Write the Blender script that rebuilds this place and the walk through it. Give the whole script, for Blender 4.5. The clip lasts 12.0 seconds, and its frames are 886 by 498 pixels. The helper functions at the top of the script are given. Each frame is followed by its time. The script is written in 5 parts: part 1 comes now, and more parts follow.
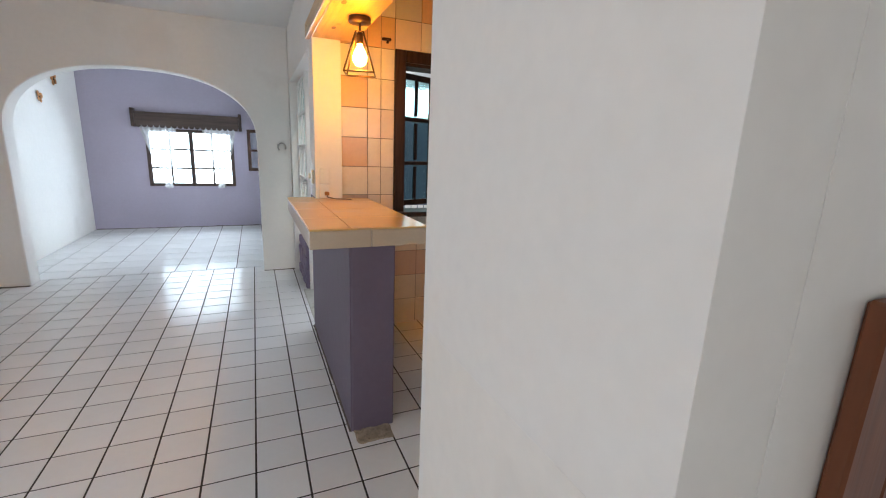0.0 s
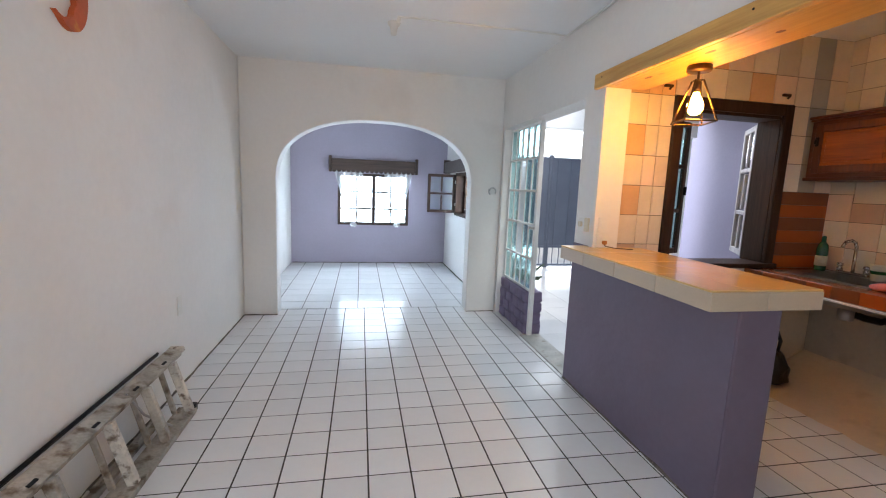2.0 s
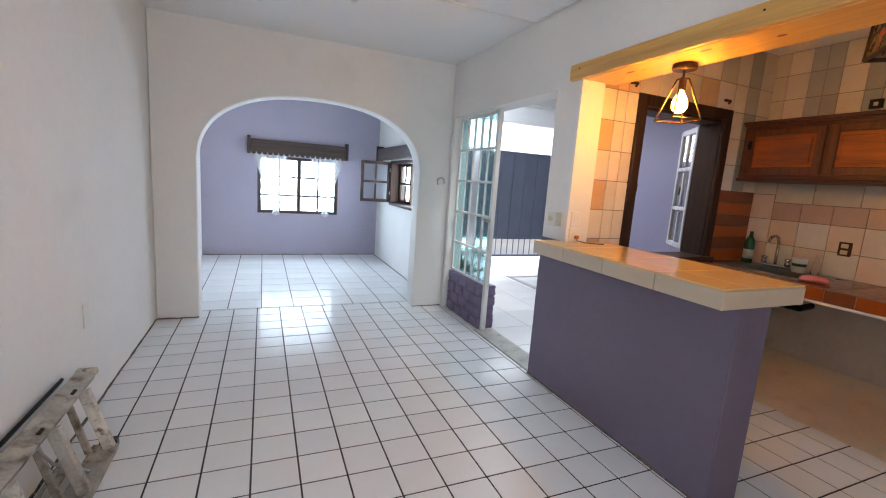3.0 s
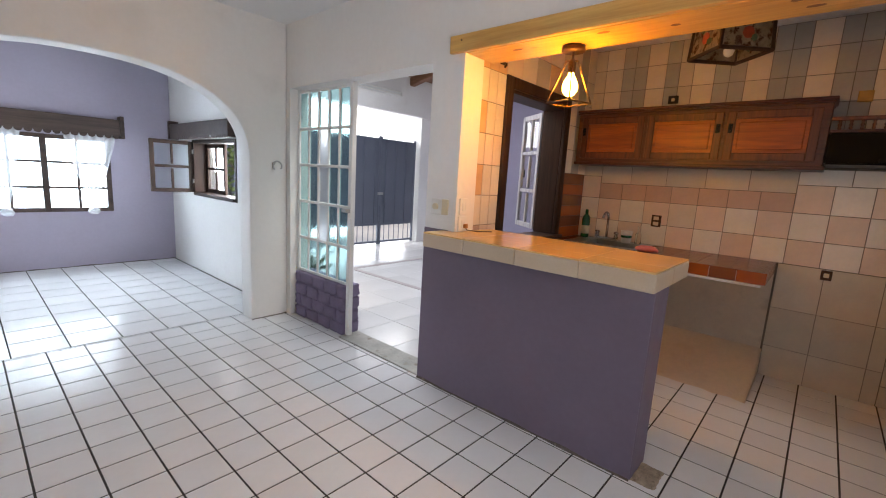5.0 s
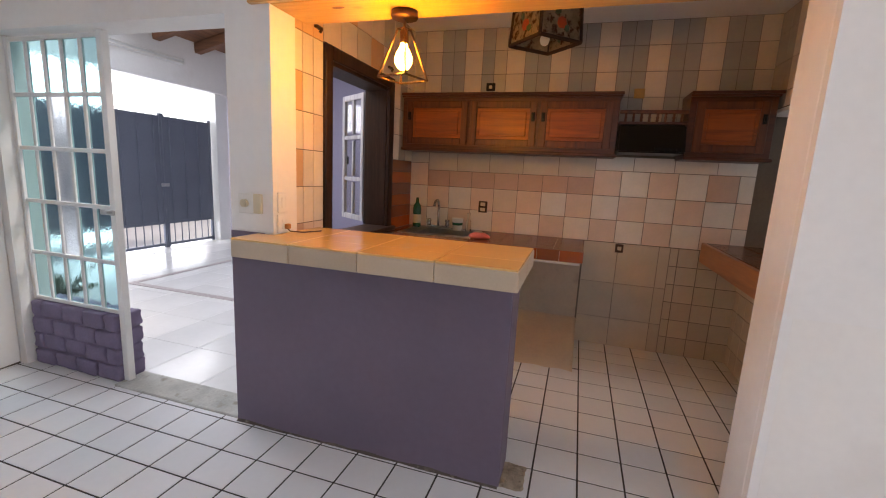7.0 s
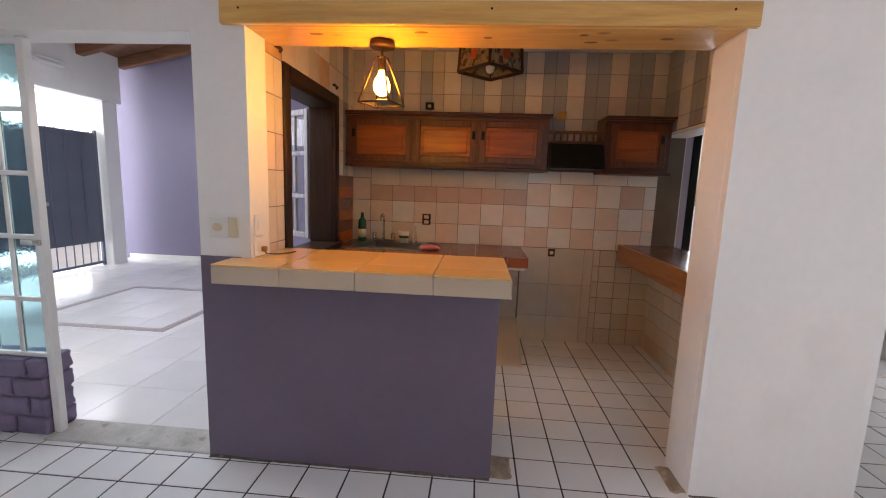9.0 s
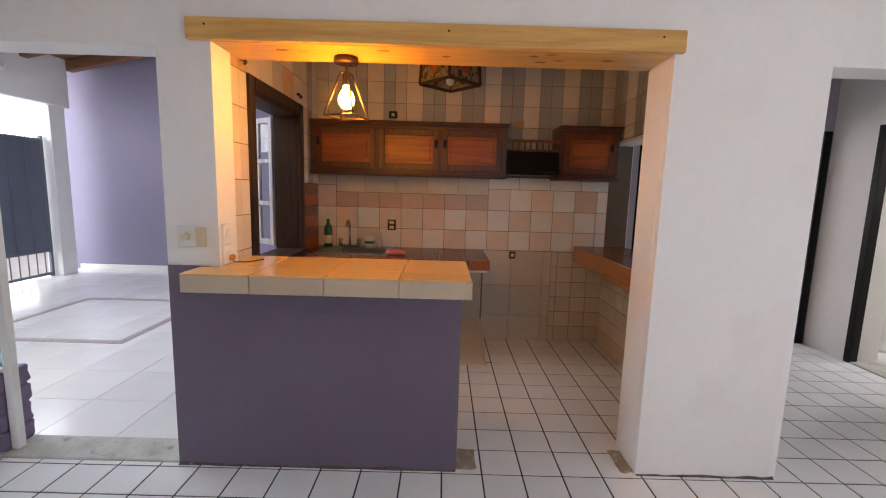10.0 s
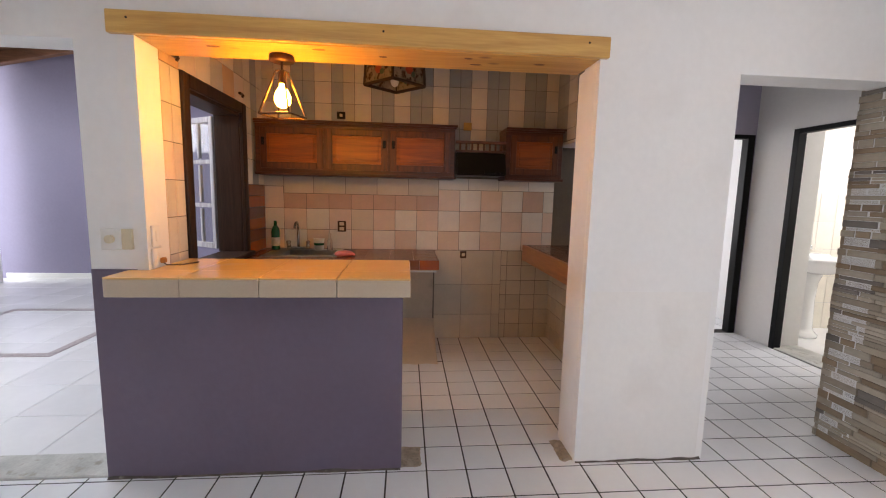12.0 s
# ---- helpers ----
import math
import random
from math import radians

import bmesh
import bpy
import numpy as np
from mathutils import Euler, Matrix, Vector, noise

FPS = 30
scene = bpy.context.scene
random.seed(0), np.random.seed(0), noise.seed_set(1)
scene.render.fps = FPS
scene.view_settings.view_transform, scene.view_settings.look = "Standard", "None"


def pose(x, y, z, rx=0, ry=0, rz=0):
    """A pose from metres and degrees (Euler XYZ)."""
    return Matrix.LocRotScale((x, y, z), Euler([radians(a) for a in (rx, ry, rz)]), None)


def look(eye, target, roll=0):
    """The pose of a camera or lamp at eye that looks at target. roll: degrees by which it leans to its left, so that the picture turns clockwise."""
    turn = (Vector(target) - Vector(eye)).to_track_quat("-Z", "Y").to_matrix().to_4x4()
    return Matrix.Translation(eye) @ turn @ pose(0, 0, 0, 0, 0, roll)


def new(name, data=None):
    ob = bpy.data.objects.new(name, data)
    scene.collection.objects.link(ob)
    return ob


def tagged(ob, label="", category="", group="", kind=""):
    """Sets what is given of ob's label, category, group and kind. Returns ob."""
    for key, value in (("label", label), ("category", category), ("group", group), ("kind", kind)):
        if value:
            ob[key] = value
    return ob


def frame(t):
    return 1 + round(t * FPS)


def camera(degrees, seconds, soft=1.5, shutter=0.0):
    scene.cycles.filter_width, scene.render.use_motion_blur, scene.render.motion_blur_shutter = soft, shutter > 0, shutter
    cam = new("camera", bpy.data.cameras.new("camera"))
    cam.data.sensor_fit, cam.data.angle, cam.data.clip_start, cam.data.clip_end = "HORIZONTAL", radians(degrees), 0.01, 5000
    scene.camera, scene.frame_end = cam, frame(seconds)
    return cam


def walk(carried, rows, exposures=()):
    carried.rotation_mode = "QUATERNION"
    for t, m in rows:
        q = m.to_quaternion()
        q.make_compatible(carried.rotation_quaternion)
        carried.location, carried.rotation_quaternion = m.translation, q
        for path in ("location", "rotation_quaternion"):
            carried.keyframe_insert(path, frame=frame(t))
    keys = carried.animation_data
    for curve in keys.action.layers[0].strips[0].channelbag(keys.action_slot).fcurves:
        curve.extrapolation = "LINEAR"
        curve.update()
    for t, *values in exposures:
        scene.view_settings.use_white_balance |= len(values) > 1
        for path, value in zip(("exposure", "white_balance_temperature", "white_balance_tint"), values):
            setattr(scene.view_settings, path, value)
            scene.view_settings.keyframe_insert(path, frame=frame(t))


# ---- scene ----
cam = camera(91.9, 12.0, 1.1)
PATH = [
    (0, (0.003, 0.097, 1.369), (0.79, 1.883, 0.932), 2.2),
    (0.5, (-0.307, 0.275, 1.432), (0.205, 2.183, 1.121), 2.0),
    (1, (-0.654, 0.345, 1.417), (-0.29, 2.291, 1.13), 2.1),
    (1.5, (-0.96, 0.39, 1.417), (-0.593, 2.335, 1.134), 2.0),
    (2, (-1.143, 0.548, 1.388), (-0.764, 2.491, 1.105), 2.2),
    (2.5, (-1.325, 0.726, 1.396), (-0.79, 2.629, 1.093), 2.8),
    (2.7, (-1.385, 0.782, 1.388), (-0.739, 2.649, 1.077), 3.3),
    (4.3, (-1.613, 1.321, 1.356), (-0.485, 2.943, 1.043), 3.8),
    (4.5, (-1.612, 1.371, 1.362), (-0.397, 2.926, 1.035), 3.3),
    (5, (-1.609, 1.49, 1.357), (-0.126, 2.79, 1.026), 3.4),
    (5.5, (-1.607, 1.641, 1.362), (0.091, 2.644, 1.029), 2.9),
    (6, (-1.486, 1.757, 1.348), (0.295, 2.601, 1.009), 2.9),
    (6.5, (-1.367, 1.785, 1.369), (0.48, 2.474, 1.027), 2.8),
    (7, (-1.328, 1.767, 1.364), (0.554, 2.347, 1.016), 2.9),
    (7.2, (-1.327, 1.755, 1.355), (0.567, 2.299, 1.012), 2.6),
    (8.8, (-1.489, 2.072, 1.4), (0.474, 2.311, 1.099), 1.8),
    (9, (-1.531, 2.102, 1.399), (0.442, 2.253, 1.108), 2.0),
    (9.5, (-1.621, 2.129, 1.41), (0.36, 2.142, 1.131), 1.9),
    (10, (-1.651, 2.085, 1.425), (0.331, 2.08, 1.154), 1.6),
    (10.5, (-1.65, 2.037, 1.418), (0.332, 2.022, 1.152), 1.3),
    (11, (-1.658, 2.015, 1.413), (0.323, 1.933, 1.152), 1.3),
    (11.5, (-1.68, 1.995, 1.411), (0.299, 1.873, 1.153), 1.3),
    (12, (-1.681, 1.973, 1.411), (0.295, 1.797, 1.156), 1.3),
]
walk(cam, [(t, look(eye, target, roll)) for t, eye, target, roll in PATH], [(0, 0.14, 6800, 12), (0.5, 0.14, 6600, 12), (1.5, 0.30, 6450, 11), (2.7, 0.30, 6450, 12), (5, 0.28, 6950, 16), (7, 0.26, 6950, 19), (9, 0.14, 6850, 19), (10, 0.22, 6850, 18), (12, 0.36, 6850, 17)])

# ---- world, sun and large lights ----
world = bpy.data.worlds.new("sky")
scene.world = world
world.use_nodes = True
wn = world.node_tree.nodes
sky = wn.new("ShaderNodeTexSky")
sky.sky_type = "NISHITA"
sky.sun_disc = False
sky.sun_elevation = radians(58)
sky.sun_rotation = radians(150)
sky.dust_density = 2.5
wn["Background"].inputs["Strength"].default_value = 0.12
world.node_tree.links.new(sky.outputs["Color"], wn["Background"].inputs["Color"])

sun_data = bpy.data.lights.new("sun", "SUN")
sun_data.energy = 1.2
sun_data.angle = radians(10)
sun_data.color = (1.0, 0.95, 0.87)
sun = new("sun", sun_data)
sun.matrix_world = look((4, 0, 8), (4 - math.sin(radians(150)) * 3, -math.cos(radians(150)) * 3, 8 - 3 * math.tan(radians(58))))


def daylight(name, eye, target, w, h, power, colour=(0.90, 0.95, 1.0)):
    d = bpy.data.lights.new(name, "AREA")
    d.shape, d.size, d.size_y, d.energy, d.color = "RECTANGLE", w, h, power, colour
    ob = new(name, d)
    ob.matrix_world = look(eye, target)
    return ob


# daylight that stands in the outer openings
daylight("daylight_far_window", (-0.93, 8.58, 1.15), (-0.93, 5.0, 0.9), 1.5, 1.2, 95, (0.62, 0.81, 1.0))
daylight("daylight_gate", (3.1, 8.6, 1.5), (3.1, 5.0, 0.9), 4.4, 3.0, 135, (0.80, 0.91, 1.0))
daylight("daylight_court", (1.5, 5.6, 3.6), (1.5, 5.5, 0.0), 1.9, 3.8, 74, (0.76, 0.89, 1.0))
daylight("daylight_side_window", (0.60, 6.83, 1.29), (-1.0, 6.83, 1.1), 1.1, 0.58, 26, (0.78, 0.90, 1.0))
# fill for the hall: lamps in two added openings behind the view
daylight("fill_south", (-1.0, -2.35, 1.35), (-1.0, 1.0, 1.1), 1.9, 2.0, 32, (0.92, 0.96, 1.0))
daylight("fill_west", (-2.45, 0.85, 1.4), (0.0, 0.95, 1.3), 1.5, 1.4, 6.5, (0.90, 0.95, 1.0))
# added lamps that brighten the side rooms and corridor; no source known there
daylight("fill_bedroom", (4.4, -0.7, 1.5), (2.5, -0.7, 1.1), 1.4, 1.3, 27)
daylight("fill_bathroom", (1.9, -3.35, 1.9), (1.9, -2.0, 1.2), 0.7, 0.7, 26)


# ---- materials ----
def material(name, rough=0.6, metal=0.0, spec=0.5):
    m = bpy.data.materials.new(name)
    m.use_nodes = True
    b = m.node_tree.nodes["Principled BSDF"]
    b.inputs["Roughness"].default_value = rough
    b.inputs["Metallic"].default_value = metal
    b.inputs["Specular IOR Level"].default_value = spec
    return m, m.node_tree.nodes, m.node_tree.links, b


def tint(c, k):
    return (min(c[0] * k, 1), min(c[1] * k, 1), min(c[2] * k, 1), 1)


def mottled(name, colour, rough=0.6, big=1.3, small=40, depth=0.25, bump=0.15, metal=0.0, spec=0.5, stain=None, stretch=(1, 1, 1),
            vary=0.0, object_vary=0.0, bump_scale=None, stain_amount=(0.58, 0.72)):
    """Two scales of mottling, fine relief and, where given, stains."""
    m, n, l, b = material(name, rough, metal, spec)
    co = n.new("ShaderNodeTexCoord")
    mp = n.new("ShaderNodeMapping")
    mp.inputs["Scale"].default_value = stretch
    l.new(co.outputs["Object"], mp.inputs["Vector"])
    na, nb = n.new("ShaderNodeTexNoise"), n.new("ShaderNodeTexNoise")
    na.inputs["Scale"].default_value, nb.inputs["Scale"].default_value = big, small
    na.inputs["Detail"].default_value, nb.inputs["Detail"].default_value = 5, 3
    for t in (na, nb):
        l.new(mp.outputs["Vector"], t.inputs["Vector"])
    mix = n.new("ShaderNodeMath")
    mix.operation = "MULTIPLY_ADD"
    mix.inputs[1].default_value = 0.35
    l.new(nb.outputs["Fac"], mix.inputs[0])
    l.new(na.outputs["Fac"], mix.inputs[2])
    ramp = n.new("ShaderNodeValToRGB")
    ramp.color_ramp.elements[0].position, ramp.color_ramp.elements[1].position = 0.35, 0.95
    ramp.color_ramp.elements[0].color, ramp.color_ramp.elements[1].color = tint(colour, 1 - depth), tint(colour, 1 + depth * 0.5)
    l.new(mix.outputs[0], ramp.inputs["Fac"])
    out = ramp.outputs["Color"]
    if stain:
        ns = n.new("ShaderNodeTexNoise")
        ns.inputs["Scale"].default_value, ns.inputs["Detail"].default_value = big * 2.3, 7
        l.new(co.outputs["Object"], ns.inputs["Vector"])
        sr = n.new("ShaderNodeValToRGB")
        sr.color_ramp.elements[0].position, sr.color_ramp.elements[1].position = stain_amount
        l.new(ns.outputs["Fac"], sr.inputs["Fac"])
        mx = n.new("ShaderNodeMix")
        mx.data_type = "RGBA"
        l.new(sr.outputs["Color"], mx.inputs["Factor"])
        l.new(out, mx.inputs["A"])
        mx.inputs["B"].default_value = (*stain, 1)
        out = mx.outputs["Result"]
    if object_vary:
        oi = n.new("ShaderNodeObjectInfo")
        mr = n.new("ShaderNodeMapRange")
        mr.inputs["To Min"].default_value, mr.inputs["To Max"].default_value = 1 - object_vary, 1 + object_vary * 0.4
        l.new(oi.outputs["Random"], mr.inputs["Value"])
        hv = n.new("ShaderNodeHueSaturation")
        l.new(mr.outputs["Result"], hv.inputs["Value"])
        l.new(out, hv.inputs["Color"])
        out = hv.outputs["Color"]
    if vary:
        ge = n.new("ShaderNodeNewGeometry")
        mr = n.new("ShaderNodeMapRange")
        mr.inputs["To Min"].default_value, mr.inputs["To Max"].default_value = 1 - vary, 1 + vary * 0.4
        l.new(ge.outputs["Random Per Island"], mr.inputs["Value"])
        hv = n.new("ShaderNodeHueSaturation")
        l.new(mr.outputs["Result"], hv.inputs["Value"])
        l.new(out, hv.inputs["Color"])
        out = hv.outputs["Color"]
    l.new(out, b.inputs["Base Color"])
    rr = n.new("ShaderNodeMapRange")
    rr.inputs["To Min"].default_value, rr.inputs["To Max"].default_value = max(rough - 0.06, 0.02), min(rough + 0.1, 1)
    l.new(na.outputs["Fac"], rr.inputs["Value"])
    l.new(rr.outputs["Result"], b.inputs["Roughness"])
    if bump:
        bp = n.new("ShaderNodeBump")
        bp.inputs["Strength"].default_value, bp.inputs["Distance"].default_value = bump, 0.01
        if bump_scale:
            nc = n.new("ShaderNodeTexNoise")
            nc.inputs["Scale"].default_value, nc.inputs["Detail"].default_value = bump_scale, 4
            l.new(co.outputs["Object"], nc.inputs["Vector"])
            l.new(nc.outputs["Fac"], bp.inputs["Height"])
        else:
            l.new(mix.outputs[0], bp.inputs["Height"])
        l.new(bp.outputs["Normal"], b.inputs["Normal"])
    return m


def wood(name, dark, light, along="X", rough=0.45, ring=16, knots=None, coat=0.0, spec=0.5):
    """Grain that runs along one axis, with rings and, where given, knots."""
    m, n, l, b = material(name, rough, 0.0, spec)
    co = n.new("ShaderNodeTexCoord")
    oi = n.new("ShaderNodeObjectInfo")
    ad = n.new("ShaderNodeVectorMath")
    ad.operation = "ADD"
    sc = n.new("ShaderNodeVectorMath")
    sc.operation = "SCALE"
    sc.inputs[0].default_value = (7.0, 5.0, 3.0)
    l.new(oi.outputs["Random"], sc.inputs["Scale"])
    l.new(co.outputs["Object"], ad.inputs[0])
    l.new(sc.outputs[0], ad.inputs[1])
    mp = n.new("ShaderNodeMapping")
    k = [1.0, 1.0, 1.0]
    k["XYZ".index(along)] = 0.07
    mp.inputs["Scale"].default_value = k
    l.new(ad.outputs[0], mp.inputs["Vector"])
    na, nb = n.new("ShaderNodeTexNoise"), n.new("ShaderNodeTexNoise")
    na.inputs["Scale"].default_value, na.inputs["Detail"].default_value, na.inputs["Distortion"].default_value = ring, 6, 1.5
    nb.inputs["Scale"].default_value, nb.inputs["Detail"].default_value = ring * 9, 3
    for t in (na, nb):
        l.new(mp.outputs["Vector"], t.inputs["Vector"])
    mix = n.new("ShaderNodeMath")
    mix.operation = "MULTIPLY_ADD"
    mix.inputs[1].default_value = 0.4
    l.new(nb.outputs["Fac"], mix.inputs[0])
    l.new(na.outputs["Fac"], mix.inputs[2])
    ramp = n.new("ShaderNodeValToRGB")
    ramp.color_ramp.elements[0].position, ramp.color_ramp.elements[1].position = 0.45, 0.95
    ramp.color_ramp.elements[0].color, ramp.color_ramp.elements[1].color = (*dark, 1), (*light, 1)
    l.new(mix.outputs[0], ramp.inputs["Fac"])
    out = ramp.outputs["Color"]
    if knots:
        vo = n.new("ShaderNodeTexVoronoi")
        vo.inputs["Scale"].default_value = 4.2
        mk = n.new("ShaderNodeMapping")
        kk = [1.6, 1.6, 1.6]
        kk["XYZ".index(along)] = 0.8
        mk.inputs["Scale"].default_value = kk
        l.new(co.outputs["Object"], mk.inputs["Vector"])
        l.new(mk.outputs["Vector"], vo.inputs["Vector"])
        kr = n.new("ShaderNodeValToRGB")
        kr.color_ramp.elements[0].position, kr.color_ramp.elements[1].position = 0.05, 0.14
        kr.color_ramp.elements[0].color, kr.color_ramp.elements[1].color = (1, 1, 1, 1), (0, 0, 0, 1)
        l.new(vo.outputs["Distance"], kr.inputs["Fac"])
        mx = n.new("ShaderNodeMix")
        mx.data_type = "RGBA"
        l.new(kr.outputs["Color"], mx.inputs["Factor"])
        l.new(out, mx.inputs["A"])
        mx.inputs["B"].default_value = (*knots, 1)
        out = mx.outputs["Result"]
    l.new(out, b.inputs["Base Color"])
    b.inputs["Coat Weight"].default_value = coat
    b.inputs["Coat Roughness"].default_value = 0.25
    bp = n.new("ShaderNodeBump")
    bp.inputs["Strength"].default_value, bp.inputs["Distance"].default_value = 0.12, 0.01
    l.new(mix.outputs[0], bp.inputs["Height"])
    l.new(bp.outputs["Normal"], b.inputs["Normal"])
    return m


def glass(name, colour, rough=0.05, wavy=0.0, wave_scale=25):
    m, n, l, b = material(name, rough)
    b.inputs["Base Color"].default_value = (*colour, 1)
    b.inputs["Transmission Weight"].default_value = 1.0
    b.inputs["IOR"].default_value = 1.25
    if wavy:
        no = n.new("ShaderNodeTexNoise")
        no.inputs["Scale"].default_value = wave_scale
        co = n.new("ShaderNodeTexCoord")
        l.new(co.outputs["Object"], no.inputs["Vector"])
        bp = n.new("ShaderNodeBump")
        bp.inputs["Strength"].default_value, bp.inputs["Distance"].default_value = wavy, 0.01
        l.new(no.outputs["Fac"], bp.inputs["Height"])
        l.new(bp.outputs["Normal"], b.inputs["Normal"])
    return m


PLASTER = mottled("white_plaster", (0.80, 0.79, 0.77), 0.8, 0.9, 26, 0.08, 0.3, bump_scale=7, stain=(0.70, 0.68, 0.65), stain_amount=(0.60, 0.86))
CREAM_COAT = mottled("cream_plaster_coat", (0.80, 0.782, 0.748), 0.8, 0.9, 26, 0.08, 0.3, bump_scale=7, stain=(0.70, 0.675, 0.635), stain_amount=(0.60, 0.86))
DIRT = mottled("dirty_mortar", (0.12, 0.10, 0.085), 0.95, 14, 90, 0.5, 0.5, stain=(0.27, 0.24, 0.20))
CEILING = mottled("ceiling_paint", (0.82, 0.83, 0.84), 0.85, 0.8, 30, 0.05, 0.2, bump_scale=12)
RAW = mottled("rough_plaster", (0.72, 0.68, 0.62), 0.9, 5, 60, 0.35, 0.6, stain=(0.36, 0.30, 0.24))
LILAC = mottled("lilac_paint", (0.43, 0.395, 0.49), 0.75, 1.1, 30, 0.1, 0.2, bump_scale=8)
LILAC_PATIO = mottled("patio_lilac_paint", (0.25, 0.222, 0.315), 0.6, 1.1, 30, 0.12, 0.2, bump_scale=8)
PURPLE = mottled("dusky_purple_paint", (0.150, 0.118, 0.168), 0.62, 1.6, 30, 0.16, 0.25, bump_scale=14)
PURPLE_BRICK = mottled("purple_painted_brick", (0.19, 0.155, 0.25), 0.7, 9, 70, 0.25, 0.5)
TILE = mottled("white_glazed_tile", (0.76, 0.76, 0.765), 0.14, 2.2, 30, 0.06, 0.02, spec=0.07, object_vary=0.05, bump_scale=14)
TILE_REST = mottled("white_glazed_tile_rest", (0.76, 0.76, 0.765), 0.14, 2.2, 30, 0.06, 0.02, spec=0.07, vary=0.05, bump_scale=14)
GROUT = mottled("dark_grout", (0.045, 0.038, 0.034), 0.9, 3, 60, 0.4, 0.3)
WALL_GROUT = mottled("wall_grout", (0.17, 0.14, 0.11), 0.9, 3, 60, 0.3, 0.2)
PALE_GROUT = mottled("pale_grout", (0.52, 0.51, 0.50), 0.9, 3, 60, 0.2, 0.2)
PATIO_TILE = mottled("cream_polished_tile", (0.78, 0.77, 0.76), 0.16, 1.4, 18, 0.08, 0.02, object_vary=0.05)
BORDER = mottled("pebble_border_tile", (0.40, 0.34, 0.33), 0.4, 40, 160, 0.5, 0.2)
CONCRETE = mottled("bare_concrete", (0.27, 0.22, 0.165), 0.75, 2.5, 40, 0.3, 0.3, stain=(0.17, 0.13, 0.095))
CEMENT_WALL = mottled("grey_cement_render", (0.58, 0.50, 0.41), 0.85, 2.0, 35, 0.2, 0.3, stain=(0.42, 0.35, 0.28))
TAN = mottled("tan_plaster", (0.64, 0.53, 0.41), 0.85, 2.2, 40, 0.18, 0.25, stain=(0.54, 0.43, 0.32))
THRESHOLD = mottled("worn_cement", (0.50, 0.49, 0.45), 0.85, 6, 70, 0.35, 0.5, stain=(0.30, 0.27, 0.22))

CRUMBLED = mottled("crumbled_cement", (0.40, 0.33, 0.25), 0.95, 22, 120, 0.5, 0.7, stain=(0.24, 0.18, 0.13))


def glaze(name, colour):
    return mottled(name, colour, 0.22, 5, 45, 0.10, 0.03, object_vary=0.09, bump_scale=20)


CREAM, PEACH, PINK = glaze("cream_wall_tile", (0.76, 0.67, 0.56)), glaze("peach_wall_tile", (0.68, 0.43, 0.25)), glaze("dusty_pink_tile", (0.60, 0.42, 0.33))
ROSE, WHITE_T, GREY_T = glaze("pale_rose_tile", (0.785, 0.635, 0.535)), glaze("off_white_tile", (0.81, 0.77, 0.71)), glaze("slate_grey_tile", (0.42, 0.415, 0.40))
BEIGE, RUST, BROWN_T = glaze("beige_tile", (0.62, 0.55, 0.45)), glaze("rust_tile", (0.35, 0.085, 0.018)), glaze("brown_tile", (0.20, 0.068, 0.028))
# top tiles carry the pendant's orange light in their base colour
BAR_TILE = mottled("warm_lit_cream_tile", (0.73, 0.49, 0.21), 0.16, 2, 30, 0.10, 0.02, object_vary=0.05, stain=(0.66, 0.50, 0.33))
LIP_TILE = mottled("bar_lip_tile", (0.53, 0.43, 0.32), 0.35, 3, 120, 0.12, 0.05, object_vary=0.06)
PINE = wood("varnished_pine", (0.50, 0.25, 0.055), (0.73, 0.44, 0.13), "Y", 0.32, 13, (0.22, 0.07, 0.02), 0.3)
KNOT = mottled("pine_knot", (0.16, 0.045, 0.012), 0.35, 60, 200, 0.5, 0.1)
CABINET = wood("stained_cabinet_wood", (0.05, 0.012, 0.003), (0.175, 0.043, 0.007), "Z", 0.42, 15, None, 0.1)
CABINET_DARK = wood("dark_cabinet_trim", (0.042, 0.010, 0.003), (0.125, 0.031, 0.007), "Y", 0.42, 15, None, 0.1)
CABINET_PANEL = wood("cabinet_door_panel", (0.16, 0.034, 0.003), (0.44, 0.105, 0.007), "Y", 0.42, 12, None, 0.1)
WINDOW_WOOD = wood("dark_window_wood", (0.016, 0.008, 0.005), (0.052, 0.026, 0.017), "Z", 0.5, 18, spec=0.22)
VALANCE_WOOD = wood("dark_valance_wood", (0.024, 0.014, 0.011), (0.080, 0.047, 0.036), "X", 0.4, 14)
ROOF_WOOD = wood("roof_wood", (0.11, 0.045, 0.022), (0.27, 0.12, 0.06), "X", 0.6, 10)
ROOF_WOOD_LONG = wood("rafter_wood", (0.11, 0.045, 0.022), (0.27, 0.12, 0.06), "Y", 0.6, 10)
EDGE_WOOD = wood("orange_edge_wood", (0.26, 0.08, 0.02), (0.48, 0.19, 0.05), "X", 0.3, 12, None, 0.3)
# paleness stands in for the court's skylight falling on the open leaf
SKYLIT_WOOD = wood("sky_lit_pale_wood", (0.24, 0.22, 0.24), (0.50, 0.48, 0.51), "Z", 0.6, 16)
DOOR_WOOD = wood("red_brown_door_wood", (0.10, 0.028, 0.010), (0.2, 0.06, 0.02), "Z", 0.5, 10)
WHITE_METAL = mottled("white_painted_steel", (0.78, 0.79, 0.78), 0.4, 6, 50, 0.08, 0.08)
# slate paint lightened in the colour itself to imitate haze before the street
GATE_GREY = mottled("hazed_slate_steel", (0.115, 0.13, 0.17), 0.5, 2, 30, 0.15, 0.05)
